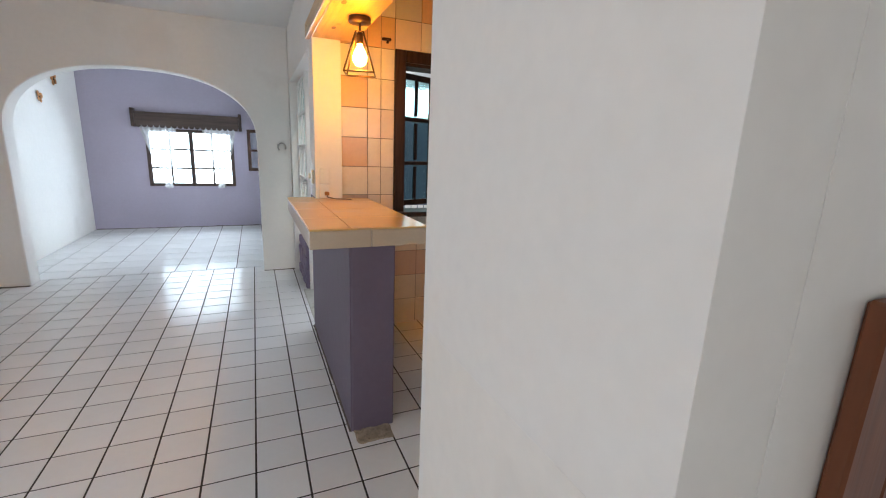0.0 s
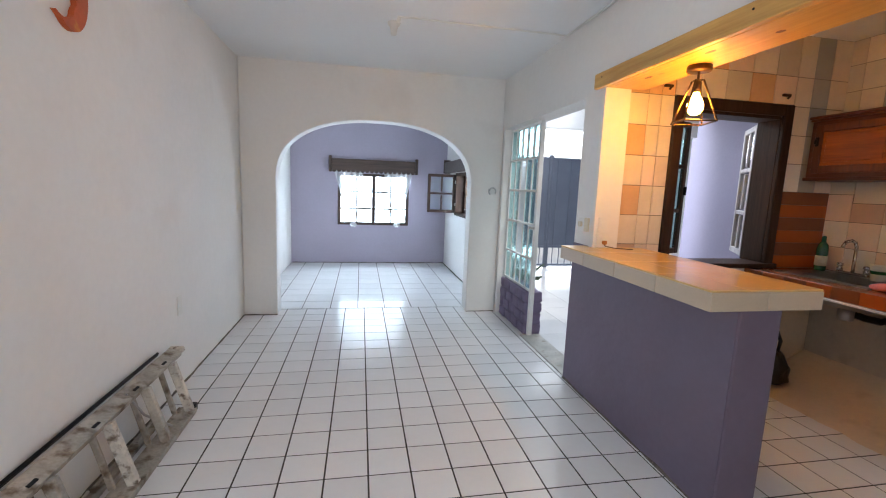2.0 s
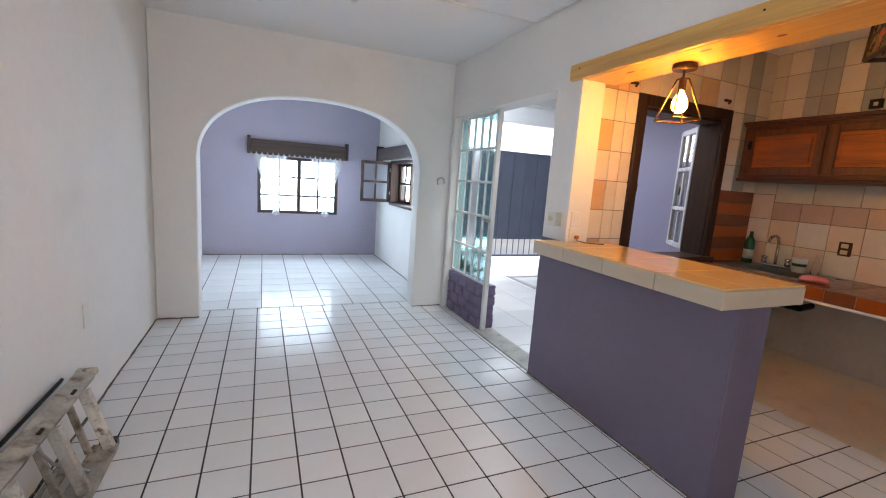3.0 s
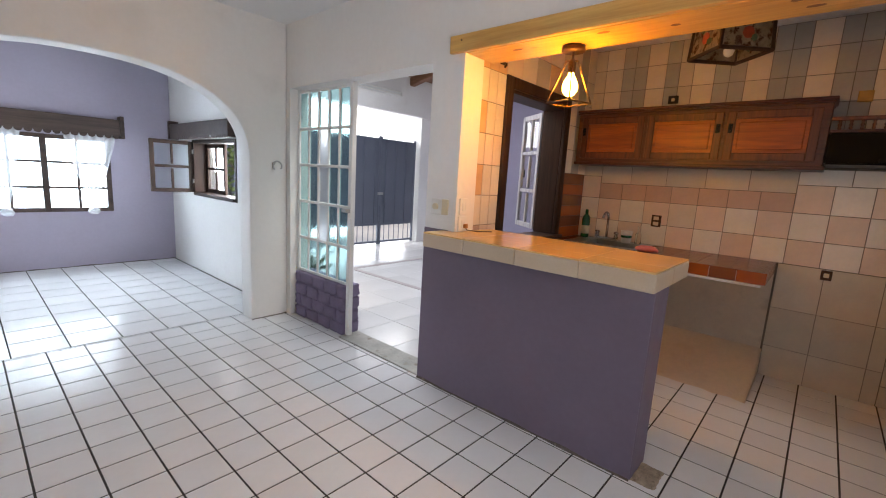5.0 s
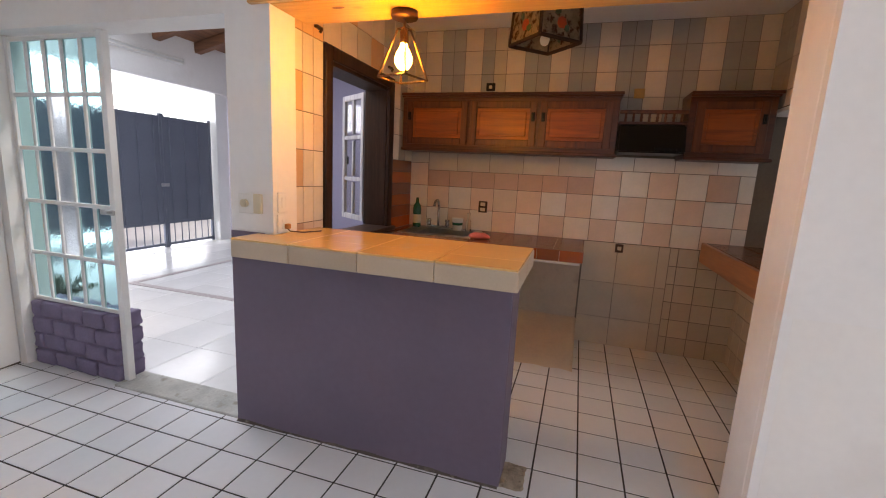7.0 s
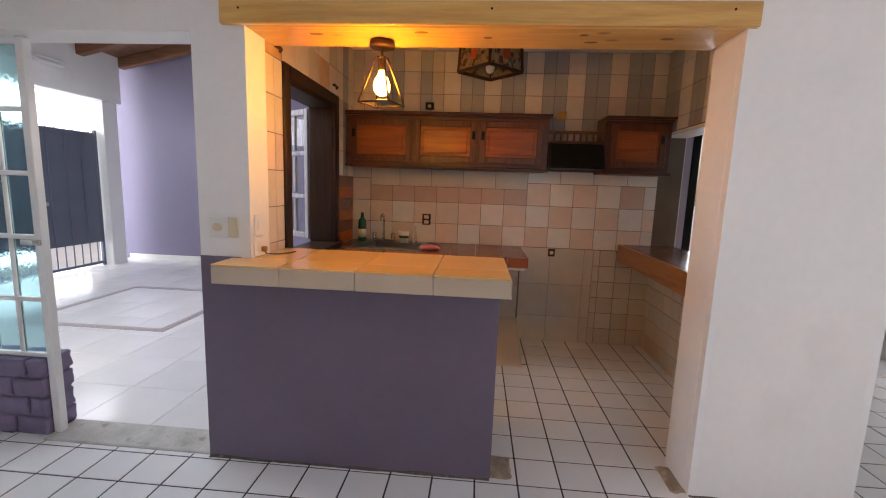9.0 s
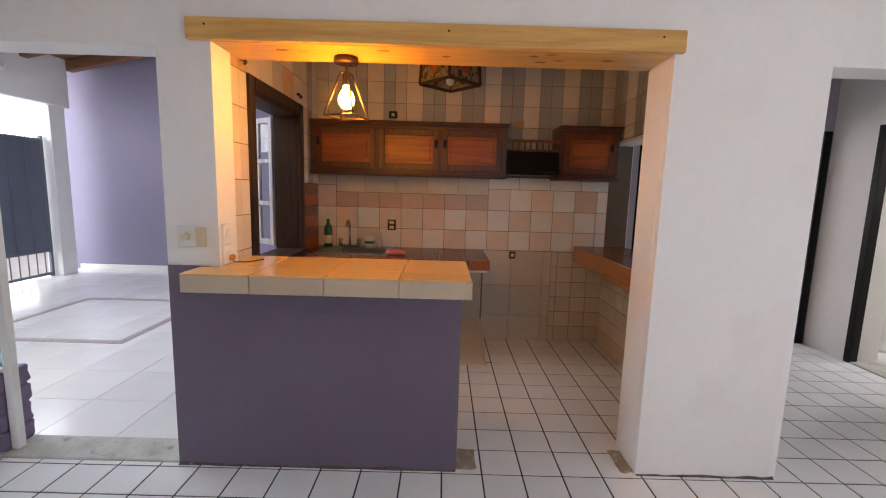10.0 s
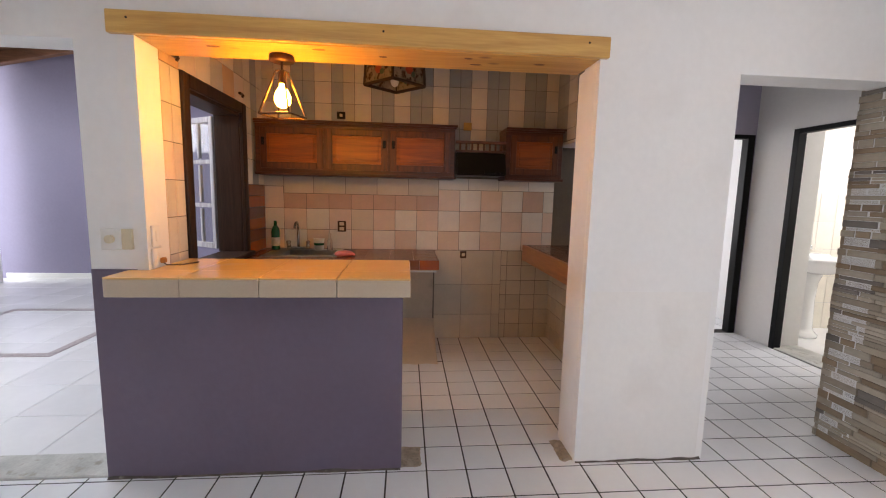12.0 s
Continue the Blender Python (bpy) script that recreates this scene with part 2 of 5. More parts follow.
BLACK_METAL = mottled("black_painted_steel", (0.008, 0.008, 0.009), 0.45, 4, 50, 0.2, 0.05, spec=0.15)
BRONZE = mottled("bronze_steel", (0.075, 0.038, 0.018), 0.4, 20, 80, 0.3, 0.05, metal=0.7)
CHROME = mottled("chrome", (0.62, 0.62, 0.62), 0.16, 10, 60, 0.1, 0.02, metal=1.0)
STEEL = mottled("brushed_steel", (0.45, 0.45, 0.44), 0.3, 10, 90, 0.2, 0.05, metal=1.0)
BLACK_PLASTIC = mottled("black_enamel", (0.008, 0.0075, 0.0075), 0.3, 8, 60, 0.2, 0.03, spec=0.2)
WHITE_PLASTIC = mottled("white_plastic", (0.74, 0.73, 0.69), 0.35, 8, 60, 0.05, 0.02)
CREAM_PLASTIC = mottled("yellowed_plastic", (0.64, 0.55, 0.38), 0.35, 8, 60, 0.06, 0.02)
ALUMINIUM = mottled("paint_splashed_aluminium", (0.44, 0.40, 0.345), 0.55, 6, 70, 0.6, 0.3, metal=0.15, stain=(0.13, 0.085, 0.05), stain_amount=(0.52, 0.68))
ALUMINIUM_RUST = mottled("stained_ladder_step", (0.66, 0.60, 0.52), 0.6, 11, 60, 0.5, 0.4, stain=(0.17, 0.12, 0.085), stain_amount=(0.52, 0.66))
OCHRE = mottled("ochre_plastic", (0.50, 0.30, 0.075), 0.5, 12, 60, 0.3, 0.1)
CERAMIC = mottled("white_ceramic", (0.82, 0.82, 0.81), 0.1, 4, 40, 0.03, 0.01)
BOTTLE = mottled("dark_green_plastic", (0.008, 0.085, 0.036), 0.2, 8, 40, 0.15, 0.02)
LABEL = mottled("bottle_label", (0.55, 0.55, 0.45), 0.5, 30, 80, 0.35, 0.02)
SPONGE = mottled("pink_sponge", (0.62, 0.17, 0.15), 0.8, 20, 90, 0.2, 0.3)
TERRACOTTA = mottled("painted_clay", (0.50, 0.085, 0.015), 0.55, 9, 60, 0.3, 0.2, stain=(0.58, 0.20, 0.03))
ORANGE_CLAY = mottled("orange_clay", (0.50, 0.20, 0.04), 0.6, 14, 60, 0.4, 0.2, stain=(0.10, 0.04, 0.02))
LEAF = mottled("agave_leaf", (0.07, 0.12, 0.06), 0.5, 8, 40, 0.3, 0.1, object_vary=0.2)
SHRUB = mottled("shrub_leaf", (0.10, 0.16, 0.03), 0.5, 8, 40, 0.3, 0.1, vary=0.4)
BAG = mottled("dark_bag", (0.016, 0.014, 0.014), 0.3, 14, 60, 0.4, 0.6)
BATH_TILE = glaze("bathroom_cream_tile", (0.78, 0.73, 0.63))
BATH_BORDER = mottled("bathroom_border_tile", (0.55, 0.60, 0.66), 0.2, 40, 90, 0.6, 0.03)
STREET = mottled("pale_street_concrete", (0.50, 0.49, 0.47), 0.9, 0.6, 12, 0.2, 0.3)
STONES = [mottled("ledge_stone_" + k, c, 0.65, 9, 60, 0.35, 0.5, object_vary=0.25, stretch=(0.35, 1, 2.4)) for k, c in (
    ("sand", (0.47, 0.395, 0.30)), ("cream", (0.53, 0.46, 0.365)), ("grey", (0.235, 0.205, 0.18)), ("rust", (0.33, 0.24, 0.155)))]
PANE = glass("clear_pane", (0.93, 0.96, 0.96), 0.02)
TEAL_PANE = glass("teal_rippled_pane", (0.42, 0.68, 0.70), 0.10, 0.35, 18)
FROSTED_PANE = glass("grey_frosted_pane", (0.62, 0.68, 0.72), 0.35, 0.3, 60)
STAINED_PANE = mottled("painted_lantern_glass", (0.40, 0.33, 0.24), 0.15, 14, 60, 0.5, 0.1, stain=(0.10, 0.045, 0.02), stain_amount=(0.5, 0.62))
FLOWER = mottled("painted_flower", (0.42, 0.06, 0.02), 0.3, 30, 80, 0.4, 0.05)
CURTAIN, cn, cl, cb = material("sheer_white_curtain", 0.9)
cb.inputs["Base Color"].default_value = (0.85, 0.86, 0.87, 1)
ctr, cmix, clp = cn.new("ShaderNodeBsdfTranslucent"), cn.new("ShaderNodeMixShader"), cn.new("ShaderNodeBsdfTransparent")
cmix2, cno = cn.new("ShaderNodeMixShader"), cn.new("ShaderNodeTexNoise")
ctr.inputs["Color"].default_value = (0.85, 0.87, 0.88, 1)
cno.inputs["Scale"].default_value = 60
cmr = cn.new("ShaderNodeMapRange")
cmr.inputs["To Min"].default_value, cmr.inputs["To Max"].default_value = 0.35, 0.58
cl.new(cno.outputs["Fac"], cmr.inputs["Value"])
cmix.inputs[0].default_value = 0.10
cl.new(cb.outputs[0], cmix.inputs[1])
cl.new(ctr.outputs[0], cmix.inputs[2])
cl.new(cmr.outputs["Result"], cmix2.inputs[0])
cl.new(cmix.outputs[0], cmix2.inputs[1])
cl.new(clp.outputs[0], cmix2.inputs[2])
cl.new(cmix2.outputs[0], cn["Material Output"].inputs["Surface"])
GLOW, gn, gl, gb = material("glowing_bulb")
gb.inputs["Emission Color"].default_value = (1.0, 0.42, 0.03, 1)
gb.inputs["Emission Strength"].default_value = 262
gb.inputs["Base Color"].default_value = (0.9, 0.8, 0.6, 1)

BRIGHT_SKY, bn, bl, bb_ = material("bright_hazy_sky", 1.0)
bb_.inputs["Base Color"].default_value = (0.8, 0.85, 0.9, 1)
bb_.inputs["Emission Color"].default_value = (0.95, 0.98, 1.0, 1)
bb_.inputs["Emission Strength"].default_value = 3.0


# ---- building helpers ----
ORIGIN = {}


def thing(name, base, label, category, group="", kind=""):
    """An empty at the base of a thing, which parents its parts."""
    ob = new(name)
    ob.location = base
    ob.empty_display_size = 0.05
    ORIGIN[ob] = Vector(base)
    return tagged(ob, label, category, group, kind)


def part(name, bm, mat, parent=None, label="", smooth=False):
    """One mesh object out of a bmesh in world metres, under a thing or a part."""
    o = ORIGIN.get(parent, Vector((0, 0, 0))) if parent else Vector((0, 0, 0))
    if o.length:
        bmesh.ops.translate(bm, verts=bm.verts, vec=-o)
    bmesh.ops.recalc_face_normals(bm, faces=bm.faces)
    me = bpy.data.meshes.new(name)
    bm.to_mesh(me)
    bm.free()
    if smooth:
        me.shade_smooth()
    me.materials.append(mat)
    ob = new(name, me)
    ORIGIN[ob] = o
    if parent:
        ob.parent = parent
    if label:
        ob["label"] = label
    return ob


def setting(name, bm, mat, label="", category="", smooth=False):
    return tagged(part(name, bm, mat, None, "", smooth), label, category, "", "structure")


def box(bm, x0, x1, y0, y1, z0, z1, bevel=0.0, segs=1, m=None):
    v = bmesh.ops.create_cube(bm, size=1, matrix=Matrix.Translation(((x0 + x1) / 2, (y0 + y1) / 2, (z0 + z1) / 2)) @ Matrix.Diagonal((x1 - x0, y1 - y0, z1 - z0, 1)))["verts"]
    if bevel:
        es = list({e for q in v for e in q.link_edges})
        r = bmesh.ops.bevel(bm, geom=es, offset=bevel, segments=segs, profile=0.5, affect="EDGES")
        v = list({q for f in r["faces"] for q in f.verts} | {q for q in v if q.is_valid})
    if m:
        bmesh.ops.transform(bm, matrix=m, verts=v)
    return bm


def cube(x0, x1, y0, y1, z0, z1, bevel=0.004, segs=1, m=None):
    return box(bmesh.new(), x0, x1, y0, y1, z0, z1, bevel, segs, m)


def tube(bm, a, b, r, r2=None, n=12):
    a, b = Vector(a), Vector(b)
    d = b - a
    m = Matrix.Translation((a + b) / 2) @ d.to_track_quat("Z", "Y").to_matrix().to_4x4()
    bmesh.ops.create_cone(bm, cap_ends=True, segments=n, radius1=r, radius2=r if r2 is None else r2, depth=d.length, matrix=m)
    return bm


def rod(a, b, r, r2=None, n=12):
    return tube(bmesh.new(), a, b, r, r2, n)


def lathe(profile, at, n=24):
    """A turned body: (radius, height) pairs about an upright axis."""
    bm = bmesh.new()
    rings = []
    for r, z in profile:
        rings.append([bm.verts.new((at[0] + r * math.cos(2 * math.pi * i / n), at[1] + r * math.sin(2 * math.pi * i / n), at[2] + z)) for i in range(n)])
    for a, b in zip(rings, rings[1:]):
        for i in range(n):
            bm.faces.new((a[i], a[(i + 1) % n], b[(i + 1) % n], b[i]))
    bm.faces.new(rings[0][::-1])
    bm.faces.new(rings[-1])
    return bm


def hose(points, r, n=8):
    """A bent pipe through points."""
    bm = bmesh.new()
    ps = [Vector(p) for p in points]
    for a, b in zip(ps, ps[1:]):
        tube(bm, a, b, r, None, n)
    for p in ps[1:-1]:
        bmesh.ops.create_uvsphere(bm, u_segments=n, v_segments=6, radius=r, matrix=Matrix.Translation(p))
    return bm


def slab(axis, a0, a1, u0, u1, v0, v1, holes=()):
    """A wall or plate normal to an axis, with rectangular openings through it. u and v: the other two axes in order."""
    us = sorted({u0, u1, *[c for h in holes for c in h[:2]]})
    vs = sorted({v0, v1, *[c for h in holes for c in h[2:]]})
    solid = {}
    for i in range(len(us) - 1):
        for j in range(len(vs) - 1):
            cu, cv = (us[i] + us[i + 1]) / 2, (vs[j] + vs[j + 1]) / 2
            solid[i, j] = not any(h[0] < cu < h[1] and h[2] < cv < h[3] for h in holes)
    bm = bmesh.new()
    made = {}

    def vert(s, i, j):
        if (s, i, j) not in made:
            c = [us[i], vs[j]]
            c.insert("xyz".index(axis), (a0, a1)[s])
            made[s, i, j] = bm.verts.new(c)
        return made[s, i, j]

    for (i, j), full in solid.items():
        if not full:
            continue
        for s in (0, 1):
            bm.faces.new((vert(s, i, j), vert(s, i + 1, j), vert(s, i + 1, j + 1), vert(s, i, j + 1)))
        for (p, q), di, dj in ((((i, j), (i + 1, j)), 0, -1), (((i, j + 1), (i + 1, j + 1)), 0, 1), (((i, j), (i, j + 1)), -1, 0), (((i + 1, j), (i + 1, j + 1)), 1, 0)):
            if not solid.get((i + di, j + dj), False):
                bm.faces.new((vert(0, *p), vert(0, *q), vert(1, *q), vert(1, *p)))
    return bm


def soften(ob, width=0.012, segs=3):
    md = ob.modifiers.new("worn_edges", "BEVEL")
    md.width, md.segments, md.limit_method, md.angle_limit = width, segs, "ANGLE", radians(40)
    md.use_clamp_overlap = True
    ob.data.shade_smooth()
    ws = ob.modifiers.new("shading", "WEIGHTED_NORMAL")
    ws.keep_sharp = False
    return ob


PLATES = {}


def plate_data(w, h, t, chamfer):
    hw, hh, c = w / 2, h / 2, min(chamfer, w / 4, h / 4)
    vs = [(-hw, -hh, 0), (hw, -hh, 0), (hw, hh, 0), (-hw, hh, 0), (-hw, -hh, t - c), (hw, -hh, t - c), (hw, hh, t - c), (-hw, hh, t - c),
          (-hw + c, -hh + c, t), (hw - c, -hh + c, t), (hw - c, hh - c, t), (-hw + c, hh - c, t)]
    fs = [(8, 9, 10, 11)] + [(a, (a + 1) % 4, 4 + (a + 1) % 4, 4 + a) for a in range(4)] + [(4 + a, 4 + (a + 1) % 4, 8 + (a + 1) % 4, 8 + a) for a in range(4)]
    return vs, fs


def plate(name, w, h, t, mat, chamfer):
    key = (name, round(w, 3), round(h, 3), t, mat.name)
    if key not in PLATES:
        me = bpy.data.meshes.new(name)
        me.from_pydata(*plate_data(w, h, t, chamfer)[:1], [], plate_data(w, h, t, chamfer)[1])
        me.materials.append(mat)
        PLATES[key] = me
    return PLATES[key]


def piece(name, parent, mesh, m):
    ob = new(name, mesh)
    ob.parent = parent
    ob.matrix_basis = Matrix.Translation(-ORIGIN.get(parent, Vector((0, 0, 0)))) @ m
    return ob


FACING = {"+x": Matrix(((0, 0, 1), (1, 0, 0), (0, 1, 0))), "-x": Matrix(((0, 0, -1), (-1, 0, 0), (0, 1, 0))), "+y": Matrix(((-1, 0, 0), (0, 0, 1), (0, 1, 0))),
          "-y": Matrix(((1, 0, 0), (0, 0, -1), (0, 1, 0))), "+z": Matrix(((1, 0, 0), (0, 1, 0), (0, 0, 1)))}


def lay(parent, facing, at, u0, u1, v0, v1, pick, joint=0.005, t=0.006, name="tile", chamfer=0.0015, tilt=0.0):
    """One tile on a surface: u runs along the wall's own axis (x or y), v upwards (or along y on a floor)."""
    w, h = u1 - u0 - joint, v1 - v0 - joint
    if w < 0.012 or h < 0.012:
        return None
    cu, cv = (u0 + u1) / 2, (v0 + v1) / 2
    c = {"x": (at, cu, cv), "y": (cu, at, cv), "z": (cu, cv, at)}[facing[1]]
    turn = FACING[facing].to_4x4()
    if tilt:
        turn = turn @ pose(0, 0, 0, random.uniform(-tilt, tilt), random.uniform(-tilt, tilt), 0)
    return piece(name, parent, plate(name, w, h, t, pick, chamfer), Matrix.Translation(c) @ turn)


def steps(start, pitch, lo, hi):
    """Grid lines between lo and hi, with the two ends."""
    k = math.ceil((lo - start) / pitch + 0.02)
    out = [lo]
    while start + k * pitch < hi - 0.004:
        out.append(start + k * pitch)
        k += 1
    return out + [hi]


def empty_of(holes, u0, u1, v0, v1):
    """The part of a tile outside rectangular openings: cuts it back, or None."""
    for a, b, c, d in holes:
        if u1 <= a or u0 >= b or v1 <= c or v0 >= d:
            continue
        cuts = [(u0, min(u1, a), v0, v1), (max(u0, b), u1, v0, v1), (u0, u1, v0, min(v1, c)), (u0, u1, max(v0, d), v1)]
        best = max(cuts, key=lambda q: max(q[1] - q[0], 0) * max(q[3] - q[2], 0))
        if best[1] - best[0] < 0.012 or best[3] - best[2] < 0.012:
            return None
        u0, u1, v0, v1 = best
    return u0, u1, v0, v1


# ---- the large structure ----
H = 2.56
floor = setting("floor", slab("z", -0.14, -0.0025, -2.47, 2.62, -2.35, 5.36, [(0.56, 2.63, 3.45, 8.44)]), GROUT, "white glazed floor tiles with dark joints", "floor")
floor_far = setting("floor_far_room", slab("z", -0.14, -0.0025, -2.47, 0.56, 5.36, 8.43), GROUT, "larger white glazed floor tiles", "floor")
# the west opening is added, out of view, for the fill lamp
soften(setting("wall_west", slab("x", -2.47, -2.32, -2.35, 8.43, -0.14, H + 0.1, [(0.05, 1.65, 0.65, 2.15)]), PLASTER, "plain white plastered wall", "wall"))
wall_east = soften(setting("wall_east", slab("x", 0.38, 0.56, -2.35, 8.276, -0.14, H + 0.1, [
    (-0.538, 0.34, -0.141, 2.025), (1.06, 3.15, -0.141, 2.16), (3.40, 5.10, -0.141, 2.035), (6.2, 7.47, 0.95, 1.63)]), PLASTER,
    "white plastered wall with a wide kitchen opening", "wall"), 0.03, 5)
wall_far = setting("wall_far", slab("y", 8.276, 8.43, -2.32, 0.56, -0.14, H + 0.1, [(-1.54, -0.30, 0.68, 1.58)]), LILAC, "lilac painted wall round a window", "wall")
# unseen wall; its opening is added to let the south fill in
setting("wall_south", slab("y", -2.35, -2.2, -2.32, 0.38, -0.14, H + 0.1, [(-1.95, -0.05, 0.3, 2.3)]), PLASTER, "plain white wall with an added opening for fill light", "wall")


def arch_wall():
    """A wall with a wide flattened arch."""
    bm = bmesh.new()
    xc, a, z0, b, p = -0.972, 1.014, 1.40, 0.64, 2.35
    prof = [(xc + a, -0.006)]
    for i in range(41):
        t = math.pi * i / 40
        c, s = math.cos(t), math.sin(t)
        prof.append((xc + a * math.copysign(abs(c) ** (2 / p), c), z0 + b * abs(s) ** (2 / p)))
    prof.append((xc - a, -0.006))
    top = H + 0.05
    cells = [[(-2.32, -0.006), (xc - a, -0.006), (xc - a, z0), (-2.32, z0)], [(-2.32, z0), (xc - a, z0), (xc - a, top), (-2.32, top)],
             [(xc + a, -0.006), (0.38, -0.006), (0.38, z0), (xc + a, z0)], [(xc + a, z0), (0.38, z0), (0.38, top), (xc + a, top)]]
    for (xa, za), (xb, zb) in zip(prof[1:-1], prof[2:-1]):
        cells.append([(xb, zb), (xa, za), (xa, top), (xb, top)])
    for c in cells:
        bm.faces.new([bm.verts.new((x, 5.155, z)) for x, z in c])
    bmesh.ops.remove_doubles(bm, verts=bm.verts, dist=0.0004)
    r = bmesh.ops.extrude_face_region(bm, geom=list(bm.faces))
    bmesh.ops.translate(bm, verts=[v for v in r["geom"] if isinstance(v, bmesh.types.BMVert)], vec=(0, 0.2, 0))
    return bm


soften(setting("column_lining", slab("z", -0.004, 2.056, 0.412, 0.63, 0.60, 1.0625), PLASTER, "white plastered kitchen side of the column", "column"), 0.012)
setting("column_dado", cube(0.3794, 0.3806, 0.374, 1.028, 0.004, 0.935, 0.0), CREAM_COAT, "creamier lower coat of paint on the column", "trim")

arch = setting("wall_arch", arch_wall(), PLASTER, "white wall with a wide flattened arch", "wall")
soften(arch, 0.014)

wall_kitchen_back = setting("wall_kitchen_back", slab("x", 2.395, 2.5, 0.34, 3.45, -0.14, H + 0.1), WALL_GROUT, "tiled kitchen wall behind the worktop", "wall")
wall_kitchen_window = setting("wall_kitchen_window", slab("y", 3.26, 3.45, 0.56, 2.395, -0.14, H + 0.1, [(1.0, 1.90, 0.90, 2.05)]), WALL_GROUT, "tiled kitchen wall round an open window", "wall")
wall_kitchen_side = setting("wall_kitchen_side", slab("y", 0.346, 0.547, 0.56, 2.395, -0.14, H + 0.1, [(0.95, 2.3945, 0.90, 1.90)]), WALL_GROUT, "tiled kitchen wall with a serving hatch", "wall")
setting("wall_corridor_north", slab("y", 0.3393, 0.3455, 0.525, 2.498, -0.004, H, [(0.95, 2.3945, 0.90, 1.90)]), PLASTER, "white plastered corridor side of the hatch wall", "wall")
setting("wall_corridor_end", slab("x", 2.5, 2.62, -1.60, 0.34, -0.14, H + 0.1, [(-1.56, -0.80, -0.141, 2.075), (-0.62, 0.235, -0.141, 2.06)]), LILAC, "lilac corridor wall with two doorways", "wall")
setting("wall_corridor_south", slab("y", -1.88, -1.575, 0.56, 2.6195, -0.14, H + 0.1, [(1.30, 2.06, -0.141, 2.07)]), PLASTER, "white corridor wall with the bathroom doorway", "wall")
setting("ceiling_hall", slab("z", H, H + 0.12, -2.32, 0.38, -2.2, 8.276), CEILING, "flat white painted ceiling", "ceiling")
setting("ceiling_kitchen", slab("z", H, H + 0.12, 0.56, 2.5, -1.575, 3.26), CEILING, "flat white painted ceiling", "ceiling")
setting("roof_slab", slab("z", H + 0.12, H + 0.22, -2.47, 2.62, -2.35, 8.43, [(0.56, 2.63, 3.45, 8.44)]), RAW, "flat concrete roof", "roof")

# bathroom and bedroom beyond the corridor
wall_bath = setting("wall_bath_east", slab("x", 2.62, 2.74, -3.5, -1.88, -0.14, H + 0.1), PALE_GROUT, "cream tiled bathroom wall", "wall")
# the high opening is unseen, added to go with the bathroom fill
setting("wall_bath_south", slab("y", -3.62, -3.5, 0.9, 2.74, -0.14, H + 0.1, [(1.5, 2.3, 1.5, 2.3)]), BATH_TILE, "cream bathroom wall with an added high opening", "wall")
setting("wall_bath_west", slab("x", 0.78, 0.9, -3.5, -1.88, -0.14, H + 0.1), BATH_TILE, "cream bathroom wall", "wall")
setting("floor_bath", slab("z", -0.1, 0.004, 0.9, 2.62, -3.5, -1.885), PATIO_TILE, "pale bathroom floor", "floor")
setting("ceiling_bath", slab("z", H, H + 0.12, 0.78, 2.74, -3.62, -1.88), CEILING, "white bathroom ceiling", "ceiling")
# the opening is unseen, added to go with the bedroom fill
setting("wall_bedroom_east", slab("x", 4.6, 4.72, -1.9, 0.6, -0.14, H + 0.1, [(-1.4, 0.0, 0.85, 2.15)]), PLASTER, "white bedroom wall with an added opening", "wall")
setting("wall_bedroom_south", slab("y", -1.92, -1.80, 2.74, 4.6, -0.14, H + 0.1), PLASTER, "white bedroom wall", "wall")
setting("wall_bedroom_north", slab("y", 0.48, 0.6, 2.62, 4.6, -0.14, H + 0.1), PLASTER, "white bedroom wall", "wall")
floor_bed = setting("floor_bedroom", slab("z", -0.14, -0.0025, 2.62, 4.6, -1.8, 0.48), GROUT, "white tiled bedroom floor", "floor")
setting("ceiling_bedroom", slab("z", H, H + 0.12, 2.62, 4.72, -1.92, 0.6), CEILING, "white bedroom ceiling", "ceiling")

# covered court in front of the house
ground = setting("ground", slab("z", -0.5, -0.16, -60, 60, -60, 60), STREET, "pale concrete street and yard", "ground")
floor_patio = setting("floor_patio", slab("z", -0.15, -0.012, 0.56, 5.28, 3.45, 8.05), PALE_GROUT, "polished cream court floor", "floor")
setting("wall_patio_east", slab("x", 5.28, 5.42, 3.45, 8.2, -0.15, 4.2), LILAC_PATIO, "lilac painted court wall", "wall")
setting("wall_patio_south", slab("y", 3.33, 3.45, 2.5, 5.42, -0.15, 4.2), PLASTER, "white court wall", "wall")
soften(setting("lintel_patio", slab("y", 7.72, 7.98, 0.56, 5.0, 2.48, 3.25), PLASTER, "white plastered lintel over the gate", "lintel"), 0.02)
for nm, x0, x1 in (("column_patio_1", 4.66, 4.92), ("column_patio_2", 0.56, 0.86)):
    soften(setting(nm, slab("z", -0.012, 2.48, x0, x1, 7.74, 7.96), PLASTER, "white plastered gate column", "column"), 0.012)
setting("skirting_patio", cube(5.262, 5.28, 3.45, 8.0, -0.012, 0.075), WHITE_PLASTIC, "white skirting tile", "baseboard")
sky_bm = bmesh.new()
sky_bm.faces.new([sky_bm.verts.new(c) for c in ((-90, 64, -2), (90, 64, -2), (90, 64, 60), (-90, 64, 60))])
setting("backdrop", sky_bm, BRIGHT_SKY, "bright white hazy sky", "sky")
setting("wall_street", slab("y", 13.8, 14.0, -14, 16, -0.16, 2.4), PLASTER, "pale boundary wall across the street", "wall")

